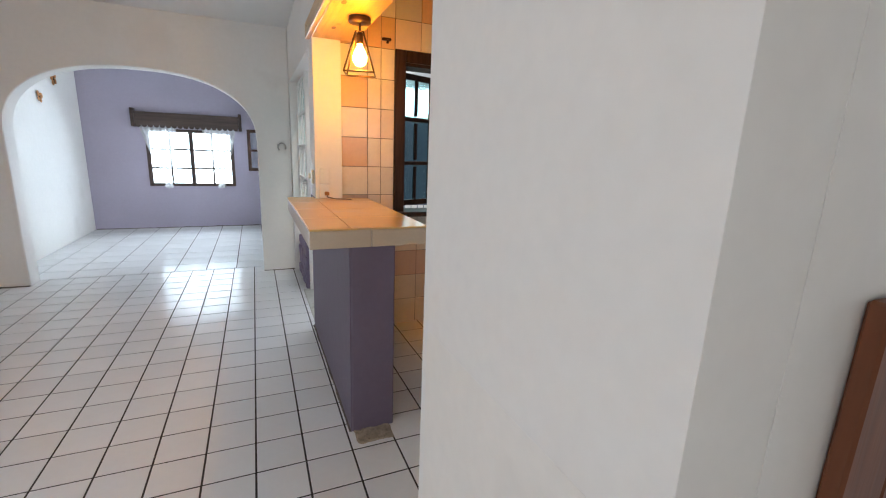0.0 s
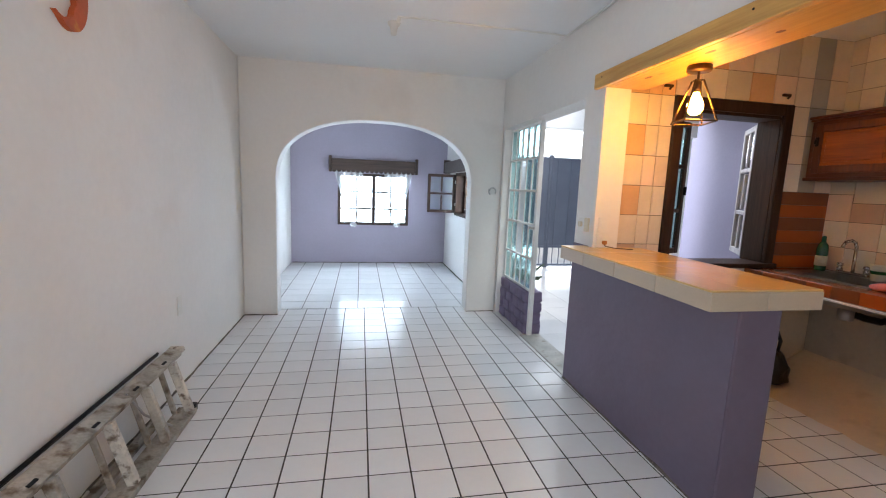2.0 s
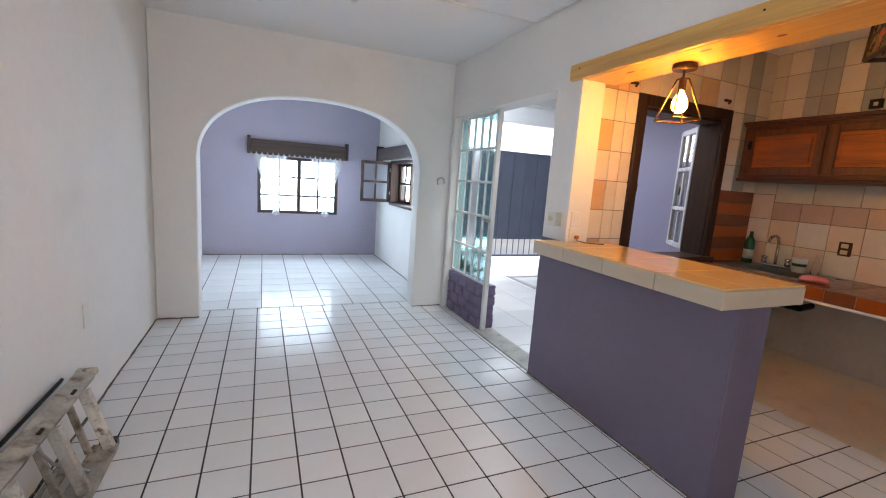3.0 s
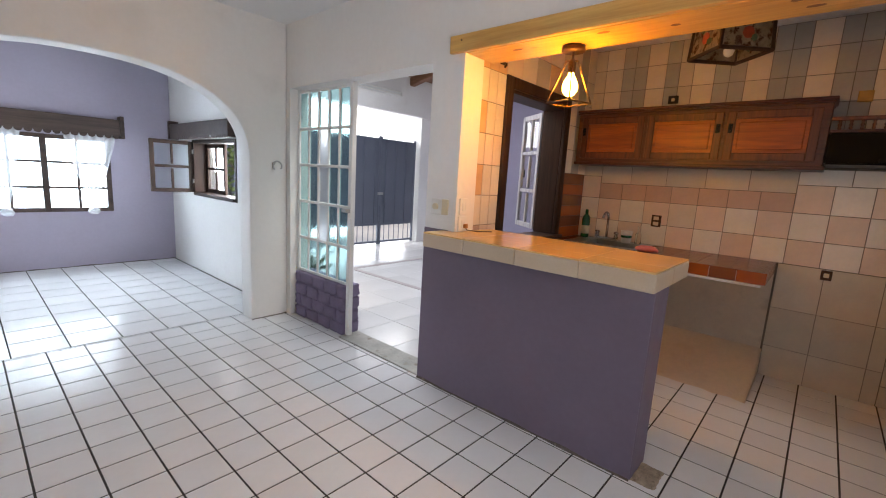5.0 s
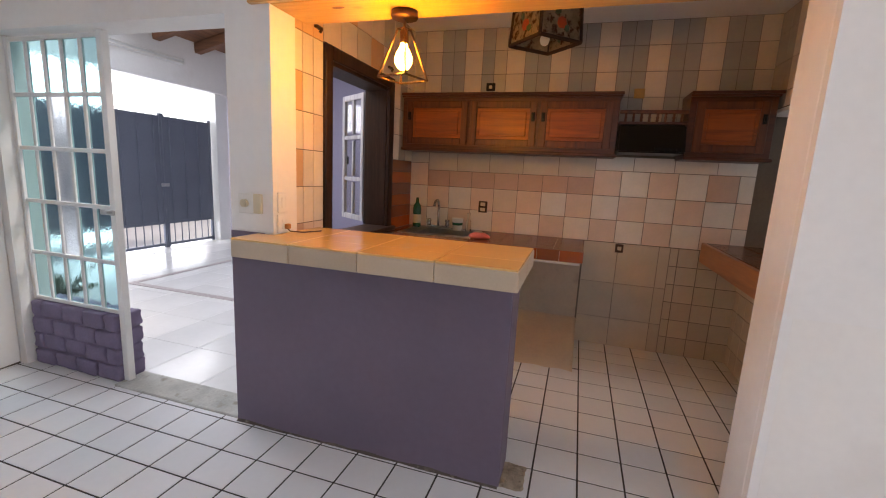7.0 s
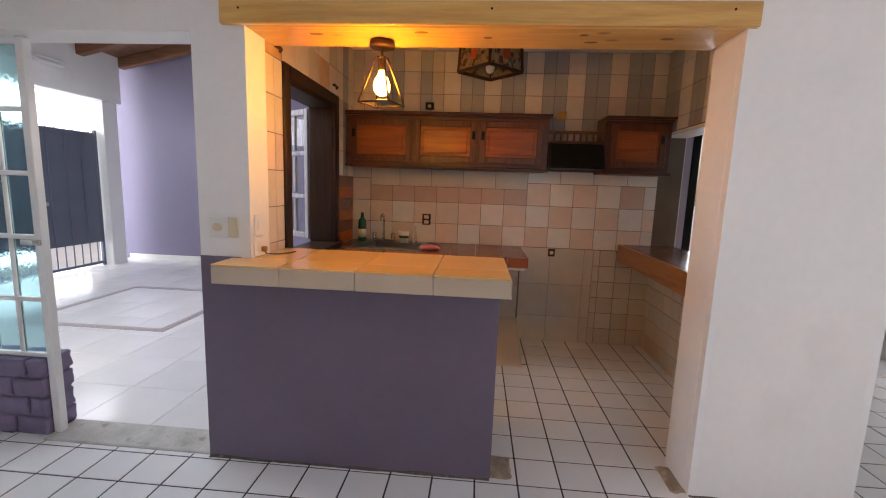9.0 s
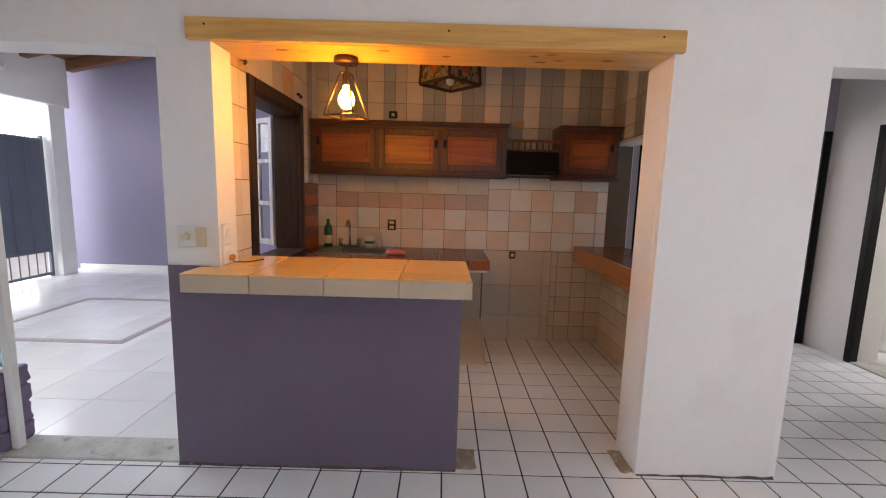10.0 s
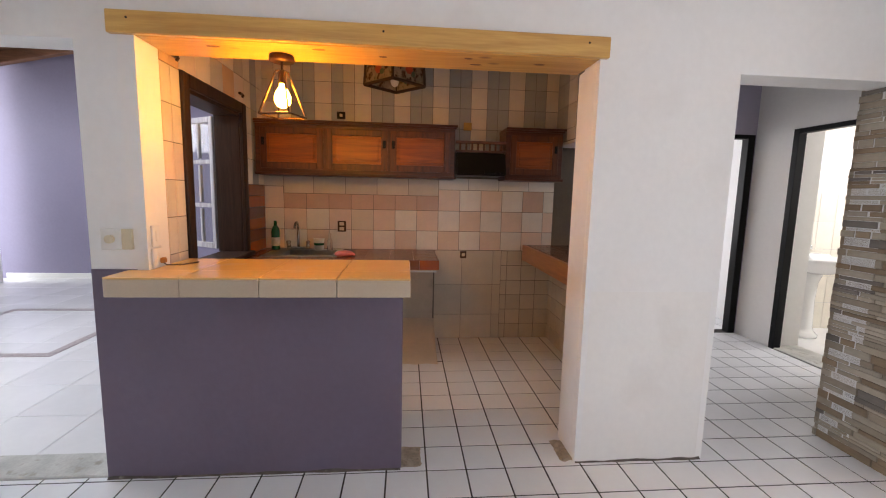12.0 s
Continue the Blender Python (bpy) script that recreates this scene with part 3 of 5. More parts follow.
roof = thing("patio_roof", (4.0, 5.6, 3.0), "brown timber roof over the court", "roof", kind="structure")
for x in (2.93, 3.63, 4.33, 5.04):
    part("rafter", cube(-0.06, 0.06, -4.36, -0.002, 0.0, 0.15, 0.008, 1, pose(x, 7.72, 3.02, -12.4)), ROOF_WOOD_LONG, roof)
for i in range(21):
    part("board", cube(2.75 - 4.0, 5.27 - 4.0, -4.36 + i * 0.207, -4.36 + i * 0.207 + 0.203, 0.153, 0.18, 0.003, 1, pose(4.0, 7.72, 3.02, -12.4)), ROOF_WOOD, roof)

# ---- breakfast bar and beam ----
bar = thing("breakfast_bar", (0.48, 2.6, 0.0), "purple painted breakfast bar with a cream tiled top", "bar")
base = box(bmesh.new(), 0.3745, 0.3797, 1.985, 3.398, -0.004, 0.945)
box(base, 0.3745, 0.3797, 3.20, 3.398, 0.9451, 1.035)
box(base, 0.3798, 0.59, 1.981, 3.149, -0.004, 0.945, 0.008, 2)
part("base", base, PURPLE, bar, "dusky purple plastered wall")
part("core", cube(0.214, 0.728, 1.957, 3.145, 0.9455, 1.018, 0.002), RAW, bar, "rough mortar bed")
cuts = [1.947, 2.271, 2.604, 2.934, 3.24]
for y0, y1 in zip(cuts, cuts[1:]):
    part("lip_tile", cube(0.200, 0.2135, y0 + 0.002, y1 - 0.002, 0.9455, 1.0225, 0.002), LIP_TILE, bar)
    for x0, x1 in ((0.200, 0.3725), (0.3775, 0.738)):
        top = y1 - 0.002 if x0 < 0.3 else min(y1 - 0.002, 3.146)
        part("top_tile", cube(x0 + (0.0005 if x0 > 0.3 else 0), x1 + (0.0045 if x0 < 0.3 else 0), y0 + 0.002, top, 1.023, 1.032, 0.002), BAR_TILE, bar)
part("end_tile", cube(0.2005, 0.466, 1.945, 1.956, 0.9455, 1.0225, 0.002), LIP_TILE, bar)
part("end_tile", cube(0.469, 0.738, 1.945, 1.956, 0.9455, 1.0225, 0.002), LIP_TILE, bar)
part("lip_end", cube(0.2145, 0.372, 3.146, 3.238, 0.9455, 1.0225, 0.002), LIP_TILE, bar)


def rough_patch(x0, x1, y0, y1, label):
    """A ragged, lumpy patch of old cement a few millimetres above the tiles."""
    bm = bmesh.new()
    n_ = 14
    cols_ = []
    for i in range(n_ + 1):
        line_ = []
        for j in range(n_ + 1):
            a_, b_ = i / n_, j / n_
            edge = min(a_, 1 - a_, b_, 1 - b_)
            x_, y_ = x0 + (x1 - x0) * a_, y0 + (y1 - y0) * b_
            wob = noise.noise_vector(Vector((x_ * 28, y_ * 28, 2.0))) * 0.014
            z_ = -0.003 if edge < 0.01 else 0.005 + 0.006 * noise.noise(Vector((x_ * 40, y_ * 40, 0.7))) + 0.004 * min(1, edge * 5)
            line_.append(bm.verts.new((x_ + wob.x, y_ + wob.y, z_)))
        cols_.append(line_)
    for p_, q_ in zip(cols_, cols_[1:]):
        for j in range(n_):
            bm.faces.new((p_[j], p_[j + 1], q_[j + 1], q_[j]))
    return setting("cement_patch", bm, CRUMBLED, label, "patch")


rough_patch(0.385, 0.57, 1.875, 1.99, "crumbled bare cement patch at the foot of the bar")
rough_patch(0.39, 0.60, 1.04, 1.13, "crumbled bare cement patch at the foot of the column")

beam = box(bmesh.new(), 0.350, 0.3795, 1.026, 3.248, 2.060, 2.154, 0.004)
box(beam, 0.379, 0.648, 1.063, 3.147, 2.058, 2.158, 0.003)
beam_ob = tagged(part("wooden_beam", beam, PINE), "varnished knotty pine beam over the kitchen opening", "beam")
for y in (1.13, 2.08, 3.16):
    part("nail", rod((0.348, y, 2.122), (0.356, y, 2.122), 0.005, None, 8), BLACK_METAL, beam_ob)

random.seed(2)
for y, x in ((2.86, 0.47), (2.38, 0.44), (2.09, 0.50), (1.68, 0.46), (1.63, 0.55), (1.32, 0.50)):
    kb = rod((x, y, 2.0574), (x, y, 2.0586), 0.016, None, 14)
    bmesh.ops.scale(kb, vec=(0.8, random.uniform(1.2, 2.0), 1), verts=kb.verts, space=Matrix.Translation((-x, -y, 0)))
    part("knot", kb, KNOT, beam_ob, "dark red-brown knot")

# ---- court door: glazed grille on a low brick wall ----
low_wall = thing("low_brick_wall", (0.51, 4.72, 0.0), "low purple painted brick wall under the glazed grille", "wall")
part("core", cube(0.435, 0.585, 4.345, 5.085, -0.004, 0.41, 0.004), PURPLE_BRICK, low_wall)
random.seed(4)
for row in range(4):
    y = 4.33 - (0.09 if row % 2 else 0.0)
    while y < 5.08:
        y0, y1 = max(y, 4.33), min(y + 0.185, 5.095)
        if y1 - y0 > 0.03:
            j = random.uniform(-0.008, 0.008)
            b = cube(0.42 + j, 0.60 + j, y0 + 0.004, y1 - 0.004, 0.002 + row * 0.107, 0.102 + row * 0.107, 0.016, 2)
            bmesh.ops.subdivide_edges(b, edges=list(b.edges), cuts=2, use_grid_fill=True)
            for v in b.verts:
                v.co += Vector(noise.noise_vector(v.co * 22)) * 0.009 + Vector(noise.noise_vector(v.co * 60)) * 0.003
            part("brick", b, PURPLE_BRICK, low_wall, smooth=True)
        y += 0.19

grille = thing("glazed_grille", (0.47, 4.7, 0.43), "white steel grille with teal rippled panes", "screen")
GX0, GX1 = 0.452, 0.482
part("post", cube(GX0 - 0.006, GX1 + 0.006, 4.285, 4.328, 0.0, 2.03, 0.003), WHITE_METAL, grille)
part("post", cube(GX0, GX1, 5.068, 5.098, 0.43, 2.03, 0.003), WHITE_METAL, grille)
rows, cols = [0.44, 0.742, 1.07, 1.39, 1.70, 2.01], [4.325 + 0.1495 * i for i in range(6)]
for z in rows:
    part("crossbar", cube(GX0 + 0.002, GX1 - 0.002, 4.329, 5.067, z - 0.012, z + 0.012, 0.003), WHITE_METAL, grille)
for j in range(5):
    for i in range(1, 5):
        part("upright", cube(GX0 + 0.004, GX1 - 0.004, cols[i] - 0.012, cols[i] + 0.012, rows[j] + 0.0125, rows[j + 1] - 0.0125, 0.003), WHITE_METAL, grille)
    for i in range(5):
        white = i == 2 and 0 < j < 4
        pane = part("pane", cube(0.464, 0.469, cols[i] + 0.0125, cols[i + 1] - 0.0125, rows[j] + 0.0125, rows[j + 1] - 0.0125, 0.0), FROSTED_PANE if white else TEAL_PANE, grille,
                    "milky white pane" if white else "")
        pane.visible_shadow = False
part("lock", cube(0.436, 0.452, 4.29, 4.40, 1.03, 1.06, 0.004), STEEL, grille, "steel door latch")
part("lock_knob", rod((0.405, 4.307, 1.05), (0.446, 4.307, 1.05), 0.012), STEEL, grille)
tagged(part("threshold", cube(0.384, 0.58, 3.402, 4.33, -0.012, 0.012, 0.005), THRESHOLD), "worn cement door threshold", "threshold", "", "structure")

# gate to the street
gate = thing("steel_gate", (2.8, 7.87, 0.0), "slate grey sheet steel street gate", "gate")
for x0, x1 in ((0.88, 2.205), (2.21, 3.735), (3.74, 4.64)):
    part("sheet", cube(x0 + 0.04, x1 - 0.04, 7.865, 7.872, 0.38, 2.0, 0.0), GATE_GREY, gate)
    part("stile", cube(x0, x0 + 0.04, 7.85, 7.89, 0.0, 2.04, 0.003), GATE_GREY, gate)
    part("stile", cube(x1 - 0.04, x1, 7.85, 7.89, 0.0, 2.04, 0.003), GATE_GREY, gate)
    for z in (0.03, 0.37, 1.96):
        part("rail", cube(x0 + 0.041, x1 - 0.041, 7.852, 7.888, z, z + 0.04, 0.003), GATE_GREY, gate)
    n = int((x1 - x0) / 0.12)
    for i in range(1, n):
        x = x0 + (x1 - x0) * i / n
        part("bar", cube(x - 0.007, x + 0.007, 7.856, 7.864, 0.071, 0.369, 0.0), GATE_GREY, gate)
        part("spike", cube(x - 0.007, x + 0.007, 7.856, 7.864, 2.001, 2.02, 0.0), GATE_GREY, gate)
        if i % 2:
            part("rib", cube(x - 0.011, x + 0.011, 7.845, 7.8645, 0.411, 1.959, 0.002), GATE_GREY, gate)
part("bolt", cube(3.67, 3.80, 7.83, 7.85, 0.95, 1.0, 0.004), STEEL, gate)

tube_lamp = thing("tube_lamp", (3.5, 7.68, 2.8), "white fluorescent tube lamp on the lintel", "lamp")
part("body", cube(2.85, 4.05, 7.685, 7.718, 2.78, 2.87, 0.006), WHITE_METAL, tube_lamp)
for z in (2.80, 2.85):
    part("tube", rod((2.9, 7.665, z), (4.0, 7.665, z), 0.013), WHITE_PLASTIC, tube_lamp)
for x in (2.87, 4.02):
    part("end_cap", cube(x - 0.015, x + 0.015, 7.648, 7.684, 2.785, 2.868, 0.003), WHITE_PLASTIC, tube_lamp)

# ---- kitchen cabinets ----
def cabinet(y0, y1, doors, label, category="cabinet"):
    """A row of wall cabinets with a cornice, framed panel doors and a base moulding."""
    xb, xf, z0, z1 = 2.388, 2.115, 1.545, 1.965
    c = thing("wall_cabinet", ((xb + xf) / 2, (y0 + y1) / 2, z0), label, category)
    part("body", cube(xf, xb, y0, y1, z0 + 0.02, z1, 0.003), CABINET_DARK, c)
    crown = box(bmesh.new(), xf - 0.018, xb, y0 - 0.008, y1 + 0.004, z1 + 0.0005, z1 + 0.014, 0.003)
    box(crown, xf - 0.036, xb, y0 - 0.02, y1 + 0.004, z1 + 0.0145, z1 + 0.034, 0.006, 2)
    part("cornice", crown, CABINET_DARK, c)
    part("base_moulding", cube(xf - 0.025, xb, y0 - 0.012, y1 + 0.002, z0 - 0.004, z0 + 0.0195, 0.006, 2), CABINET_DARK, c)
    w = (y1 - y0 - 0.06) / doors
    for i in range(doors):
        a, b = y0 + 0.03 + i * w + 0.012, y0 + 0.03 + (i + 1) * w - 0.012
        zb, zt = z0 + 0.05, z1 - 0.03
        d = bmesh.new()
        s = 0.052
        box(d, xf - 0.020, xf - 0.0005, a, a + s, zb, zt, 0.004)
        box(d, xf - 0.020, xf - 0.0005, b - s, b, zb, zt, 0.004)
        box(d, xf - 0.0195, xf - 0.0005, a + s, b - s, zb, zb + s, 0.004)
        box(d, xf - 0.0195, xf - 0.0005, a + s, b - s, zt - s, zt, 0.004)
        door = part("door", d, CABINET, c)
        p = bmesh.new()
        box(p, xf - 0.009, xf - 0.0008, a + s + 0.001, b - s - 0.001, zb + s + 0.001, zt - s - 0.001)
        box(p, xf - 0.017, xf - 0.0085, a + s + 0.022, b - s - 0.022, zb + s + 0.022, zt - s - 0.022, 0.007)
        part("panel", p, CABINET_PANEL, door, "glowing orange-brown raised panel")
        hy = a + 0.026 if (i == 2 or doors == 1 or i == 0) else b - 0.026
        if doors == 3:
            hy = (b - 0.026, a + 0.026, b - 0.026)[i]
        h = cube(xf - 0.030, xf - 0.0205, hy - 0.013, hy + 0.013, (zb + zt) / 2 + 0.02, (zb + zt) / 2 + 0.085, 0.004)
        box(h, xf - 0.045, xf - 0.0305, hy - 0.008, hy + 0.008, (zb + zt) / 2 + 0.035, (zb + zt) / 2 + 0.07, 0.004)
        part("handle", h, BLACK_METAL, door, "black iron handle")
    return c


cabinet(1.55, 3.235, 3, "dark-stained wooden wall cabinet with three panelled doors")
cabinet(0.585, 1.10, 1, "dark-stained single-door wooden wall cabinet by the hatch")

hood = thing("range_hood", (2.24, 1.32, 1.57), "black cooker hood below a turned wooden gallery rail", "hood")
hb = bmesh.new()
hv = [hb.verts.new(c) for c in ((2.02, 1.105, 1.575), (2.02, 1.545, 1.575), (2.385, 1.545, 1.575), (2.385, 1.105, 1.575), (2.10, 1.105, 1.775), (2.10, 1.545, 1.775), (2.385, 1.545, 1.775), (2.385, 1.105, 1.775))]
for q in ((0, 1, 2, 3), (4, 5, 6, 7), (0, 1, 5, 4), (1, 2, 6, 5), (2, 3, 7, 6), (3, 0, 4, 7)):
    hb.faces.new([hv[i] for i in q])
bmesh.ops.bevel(hb, geom=list(hb.edges), offset=0.01, segments=2, affect="EDGES")
part("body", hb, BLACK_PLASTIC, hood)
part("switch_strip", cube(2.012, 2.03, 1.13, 1.30, 1.59, 1.612, 0.003), BLACK_METAL, hood)
for y in (1.16, 1.20):
    part("switch", rod((2.006, y, 1.60), (2.014, y, 1.60), 0.007), BLACK_PLASTIC, hood)
part("shelf", cube(2.10, 2.385, 1.104, 1.546, 1.777, 1.795, 0.003), CABINET_DARK, hood)
part("rail", cube(2.095, 2.125, 1.104, 1.546, 1.850, 1.874, 0.005, 2), CABINET, hood)
for i in range(8):
    y = 1.14 + i * 0.052
    part("spindle", lathe([(0.007, 0), (0.011, 0.010), (0.006, 0.018), (0.012, 0.028), (0.006, 0.040), (0.010, 0.047), (0.007, 0.055)], (2.11, y, 1.795), 10), CABINET, hood, smooth=True)

# worktop with sink on rough piers
worktop = thing("worktop", (2.05, 2.48, 0.80), "brown tiled worktop with a rust coloured tile edge", "worktop")
SX0, SX1, SY0, SY1 = 1.90, 2.26, 2.56, 3.02
part("slab", slab("z", 0.80, 0.872, 1.715, 2.388, 1.705, 3.253, [(SX0, SX1, SY0, SY1)]), RAW, worktop)
part("curtain_rail", cube(1.700, 1.712, 1.72, 3.24, 0.783, 0.797, 0.003), WHITE_METAL, worktop, "white rail below the edge")
sink = thing("kitchen_sink", (2.08, 2.79, 0.80), "stainless steel sink let into the worktop", "sink")
part("rim", slab("z", 0.8785, 0.884, SX0 - 0.05, SX1 + 0.06, SY0 - 0.02, SY1 + 0.12, [(SX0 + 0.02, SX1 - 0.02, SY0 + 0.02, SY1 - 0.02)]), STEEL, sink)
bs = bmesh.new()
for b in ((SX0 + 0.01, SX0 + 0.019, SY0 + 0.01, SY1 - 0.01, 0.72, 0.878), (SX1 - 0.019, SX1 - 0.01, SY0 + 0.01, SY1 - 0.01, 0.72, 0.878),
          (SX0 + 0.01, SX1 - 0.01, SY0 + 0.01, SY0 + 0.019, 0.72, 0.878), (SX0 + 0.01, SX1 - 0.01, SY1 - 0.019, SY1 - 0.01, 0.72, 0.878), (SX0 + 0.01, SX1 - 0.01, SY0 + 0.01, SY1 - 0.01, 0.715, 0.722)):
    box(bs, *b)
part("basin", bs, STEEL, sink)
part("drain_trap", lathe([(0.012, 0), (0.040, 0.004), (0.044, 0.012), (0.044, 0.075), (0.036, 0.08), (0.022, 0.082), (0.022, 0.112)], (2.08, 2.79, 0.602), 20), STEEL, sink, "dull metal trap under the basin", smooth=True)
part("drain_pipe", hose([(2.118, 2.77, 0.65), (2.17, 2.735, 0.63), (2.25, 2.70, 0.615), (2.386, 2.69, 0.63)], 0.024), BLACK_PLASTIC, sink)
faucet = thing("kitchen_faucet", (2.29, 2.94, 0.884), "chrome swan-neck mixer tap", "faucet")
part("bar", cube(2.272, 2.308, 2.84, 3.04, 0.8845, 0.906, 0.006, 2), CHROME, faucet)
part("spout", hose([(2.29, 2.94, 0.90), (2.29, 2.94, 1.08), (2.275, 2.94, 1.115), (2.24, 2.94, 1.13), (2.19, 2.94, 1.12), (2.165, 2.94, 1.085)], 0.011), CHROME, faucet, smooth=True)
for y in (2.855, 3.025):
    part("tap", lathe([(0.018, 0), (0.02, 0.02), (0.012, 0.03), (0.022, 0.036), (0.02, 0.052), (0.006, 0.056)], (2.29, y, 0.906), 12), CHROME, faucet, smooth=True)

# hatch shelf
hatch = thing("hatch_shelf", (1.4, 0.6, 0.86), "brown tiled hatch shelf with an orange wooden edge", "shelf")
part("slab", cube(0.632, 2.386, 0.345, 0.80, 0.868, 0.930, 0.003), RAW, hatch)
part("edge", cube(0.632, 2.386, 0.8005, 0.834, 0.787, 0.937, 0.006, 2), EDGE_WOOD, hatch, "orange varnished wooden edge")
part("hatch_lintel", cube(0.952, 2.387, 0.342, 0.552, 1.872, 1.898, 0.004), WHITE_METAL, hatch)

# ---- kitchen window ----
def leaf_window(name, hinge, yaw, width, z0, z1, cols, rows, wood_mat, pane_mat, label, parent=None, thick=0.032, handle=True):
    """A glazed casement leaf that stands open: hinge at its own axis, turned about it."""
    lf = thing(name, (hinge[0], hinge[1], z0), label, "shutter")
    m = Matrix.Translation((hinge[0], hinge[1], 0)) @ pose(0, 0, 0, 0, 0, yaw)
    s = 0.045

    def add(nm, x0, x1, za, zb, mat, t=thick, bev=0.004):
        return part(nm, cube(x0, x1, -t / 2, t / 2, za, zb, bev, 1, m), mat, lf)

    add("stile", 0.0, s, z0, z1, wood_mat)
    add("stile", width - s, width, z0, z1, wood_mat)
    zs = [z0 + (z1 - z0) * j / rows for j in range(rows + 1)]
    for j, z in enumerate(zs):
        h = s if j in (0, rows) else s * 0.7
        za = z if j == 0 else (z - h if j == rows else z - h / 2)
        add("rail", s + 0.0005, width - s - 0.0005, za, za + h, wood_mat, thick * 0.94)
    xs = [s + (width - 2 * s) * i / cols for i in range(cols + 1)]
    for i in range(1, cols):
        for j in range(rows):
            add("glazing_bar", xs[i] - 0.013, xs[i] + 0.013, zs[j] + s * 0.6, zs[j + 1] - s * 0.6, wood_mat, thick * 0.85)
    for i in range(cols):
        for j in range(rows):
            p = add("pane", xs[i] + 0.002, xs[i + 1] - 0.002, zs[j] + 0.01, zs[j + 1] - 0.01, pane_mat, 0.004, 0.0)
            p.visible_shadow = False
    if handle:
        part("handle", cube(width - 0.03, width - 0.012, -thick / 2 - 0.022, -thick / 2, (z0 + z1) / 2 - 0.05, (z0 + z1) / 2 + 0.02, 0.004, 1, m), BLACK_METAL, lf)
    return lf


kw = thing("window_1", (1.45, 3.35, 0.9), "dark-stained kitchen window frame standing open", "window", kind="structure")
for x0, x1 in ((0.965, 1.045), (1.865, 1.945)):
    part("casing", cube(x0, x1, 3.238, 3.268, 0.88, 2.075, 0.006), WINDOW_WOOD, kw)
part("casing", cube(1.0455, 1.8645, 3.2385, 3.268, 1.995, 2.075, 0.006), WINDOW_WOOD, kw)
part("sill", cube(0.965, 1.945, 3.20, 3.45, 0.882, 0.915, 0.006), WINDOW_WOOD, kw)
for x0, x1 in ((1.003, 1.045), (1.865, 1.897)):
    part("jamb", cube(x0, x1, 3.2685, 3.46, 0.9155, 1.99, 0.004), WINDOW_WOOD, kw)
part("head", cube(1.0455, 1.8645, 3.2685, 3.46, 1.975, 2.04, 0.004), WINDOW_WOOD, kw)
leaf_window("window_shutter", (1.06, 3.485), 22, 0.385, 0.93, 1.97, 2, 3, WINDOW_WOOD, TEAL_PANE, "dark wooden casement leaf with rippled panes standing ajar")
leaf_window("window_shutter", (1.905, 3.478), 56, 0.385, 0.93, 1.97, 2, 3, SKYLIT_WOOD, PANE, "casement leaf swung wide open, coloured pale as if lit by the sky")

# ---- lamps ----
pendant = thing("pendant_lamp", (0.56, 2.58, 2.064), "bronze wire pyramid pendant with a lit bulb", "lamp")
part("canopy", lathe([(0.058, 0), (0.06, 0.006), (0.058, 0.028), (0.03, 0.034)][::1], (0.56, 2.58, 2.029), 24), BRONZE, pendant, smooth=True)
part("stem", rod((0.56, 2.58, 1.985), (0.56, 2.58, 2.03), 0.006), BRONZE, pendant)
part("socket", lathe([(0.014, 0), (0.019, 0.004), (0.019, 0.05), (0.010, 0.062)], (0.56, 2.58, 1.925), 16), BRONZE, pendant, smooth=True)
rot = radians(28)
low = [(0.56 + 0.112 * math.cos(rot + k * math.pi / 2), 2.58 + 0.112 * math.sin(rot + k * math.pi / 2), 1.775) for k in range(4)]
high = [(0.56 + 0.028 * math.cos(rot + k * math.pi / 2), 2.58 + 0.028 * math.sin(rot + k * math.pi / 2), 1.985) for k in range(4)]
for k in range(4):
    part("cage_wire", rod(low[k], high[k], 0.0048, None, 6), BRONZE, pendant)
    part("cage_wire", rod(low[k], low[(k + 1) % 4], 0.0048, None, 6), BRONZE, pendant)
    part("cage_wire", rod(high[k], high[(k + 1) % 4], 0.003, None, 6), BRONZE, pendant)
part("bulb", lathe([(0.013, 0.0), (0.016, -0.015), (0.030, -0.037), (0.039, -0.062), (0.037, -0.086), (0.024, -0.106), (0.005, -0.114)], (0.56, 2.58, 1.925), 20), GLOW, pendant, "glowing warm bulb", smooth=True)

lantern = thing("ceiling_lantern", (1.5, 2.06, 2.13), "dark framed lantern with painted glass panes", "lamp")
LX, LY, LR = 1.5, 2.06, 0.212


def corner(k, r, z, n=4, turn=-2):
    a = radians(turn + 360 * k / n)
    return (LX + r * math.cos(a), LY + r * math.sin(a), z)


for k in range(4):
    part("frame_bar", rod(corner(k, LR, 2.165), corner(k, LR * 0.94, 2.36), 0.011, None, 6), WINDOW_WOOD, lantern)
    part("frame_bar", rod(corner(k, LR, 2.165), corner(k + 1, LR, 2.165), 0.012, None, 6), WINDOW_WOOD, lantern)
    part("frame_bar", rod(corner(k, LR * 0.94, 2.36), corner(k + 1, LR * 0.94, 2.36), 0.012, None, 6), WINDOW_WOOD, lantern)
    g = bmesh.new()
    g.faces.new([g.verts.new(c) for c in (corner(k, LR * 0.99, 2.17), corner(k + 1, LR * 0.99, 2.17), corner(k + 1, LR * 0.93, 2.355), corner(k, LR * 0.93, 2.355))])
    bmesh.ops.solidify(g, geom=list(g.faces), thickness=0.003)
    part("pane", g, STAINED_PANE, lantern, "amber painted glass")
    part("pane_motif", rod(Vector(corner(k + 0.5, LR * 0.69, 2.25)), Vector(corner(k + 0.5, LR * 0.706, 2.25)), 0.034, None, 7), FLOWER, lantern)
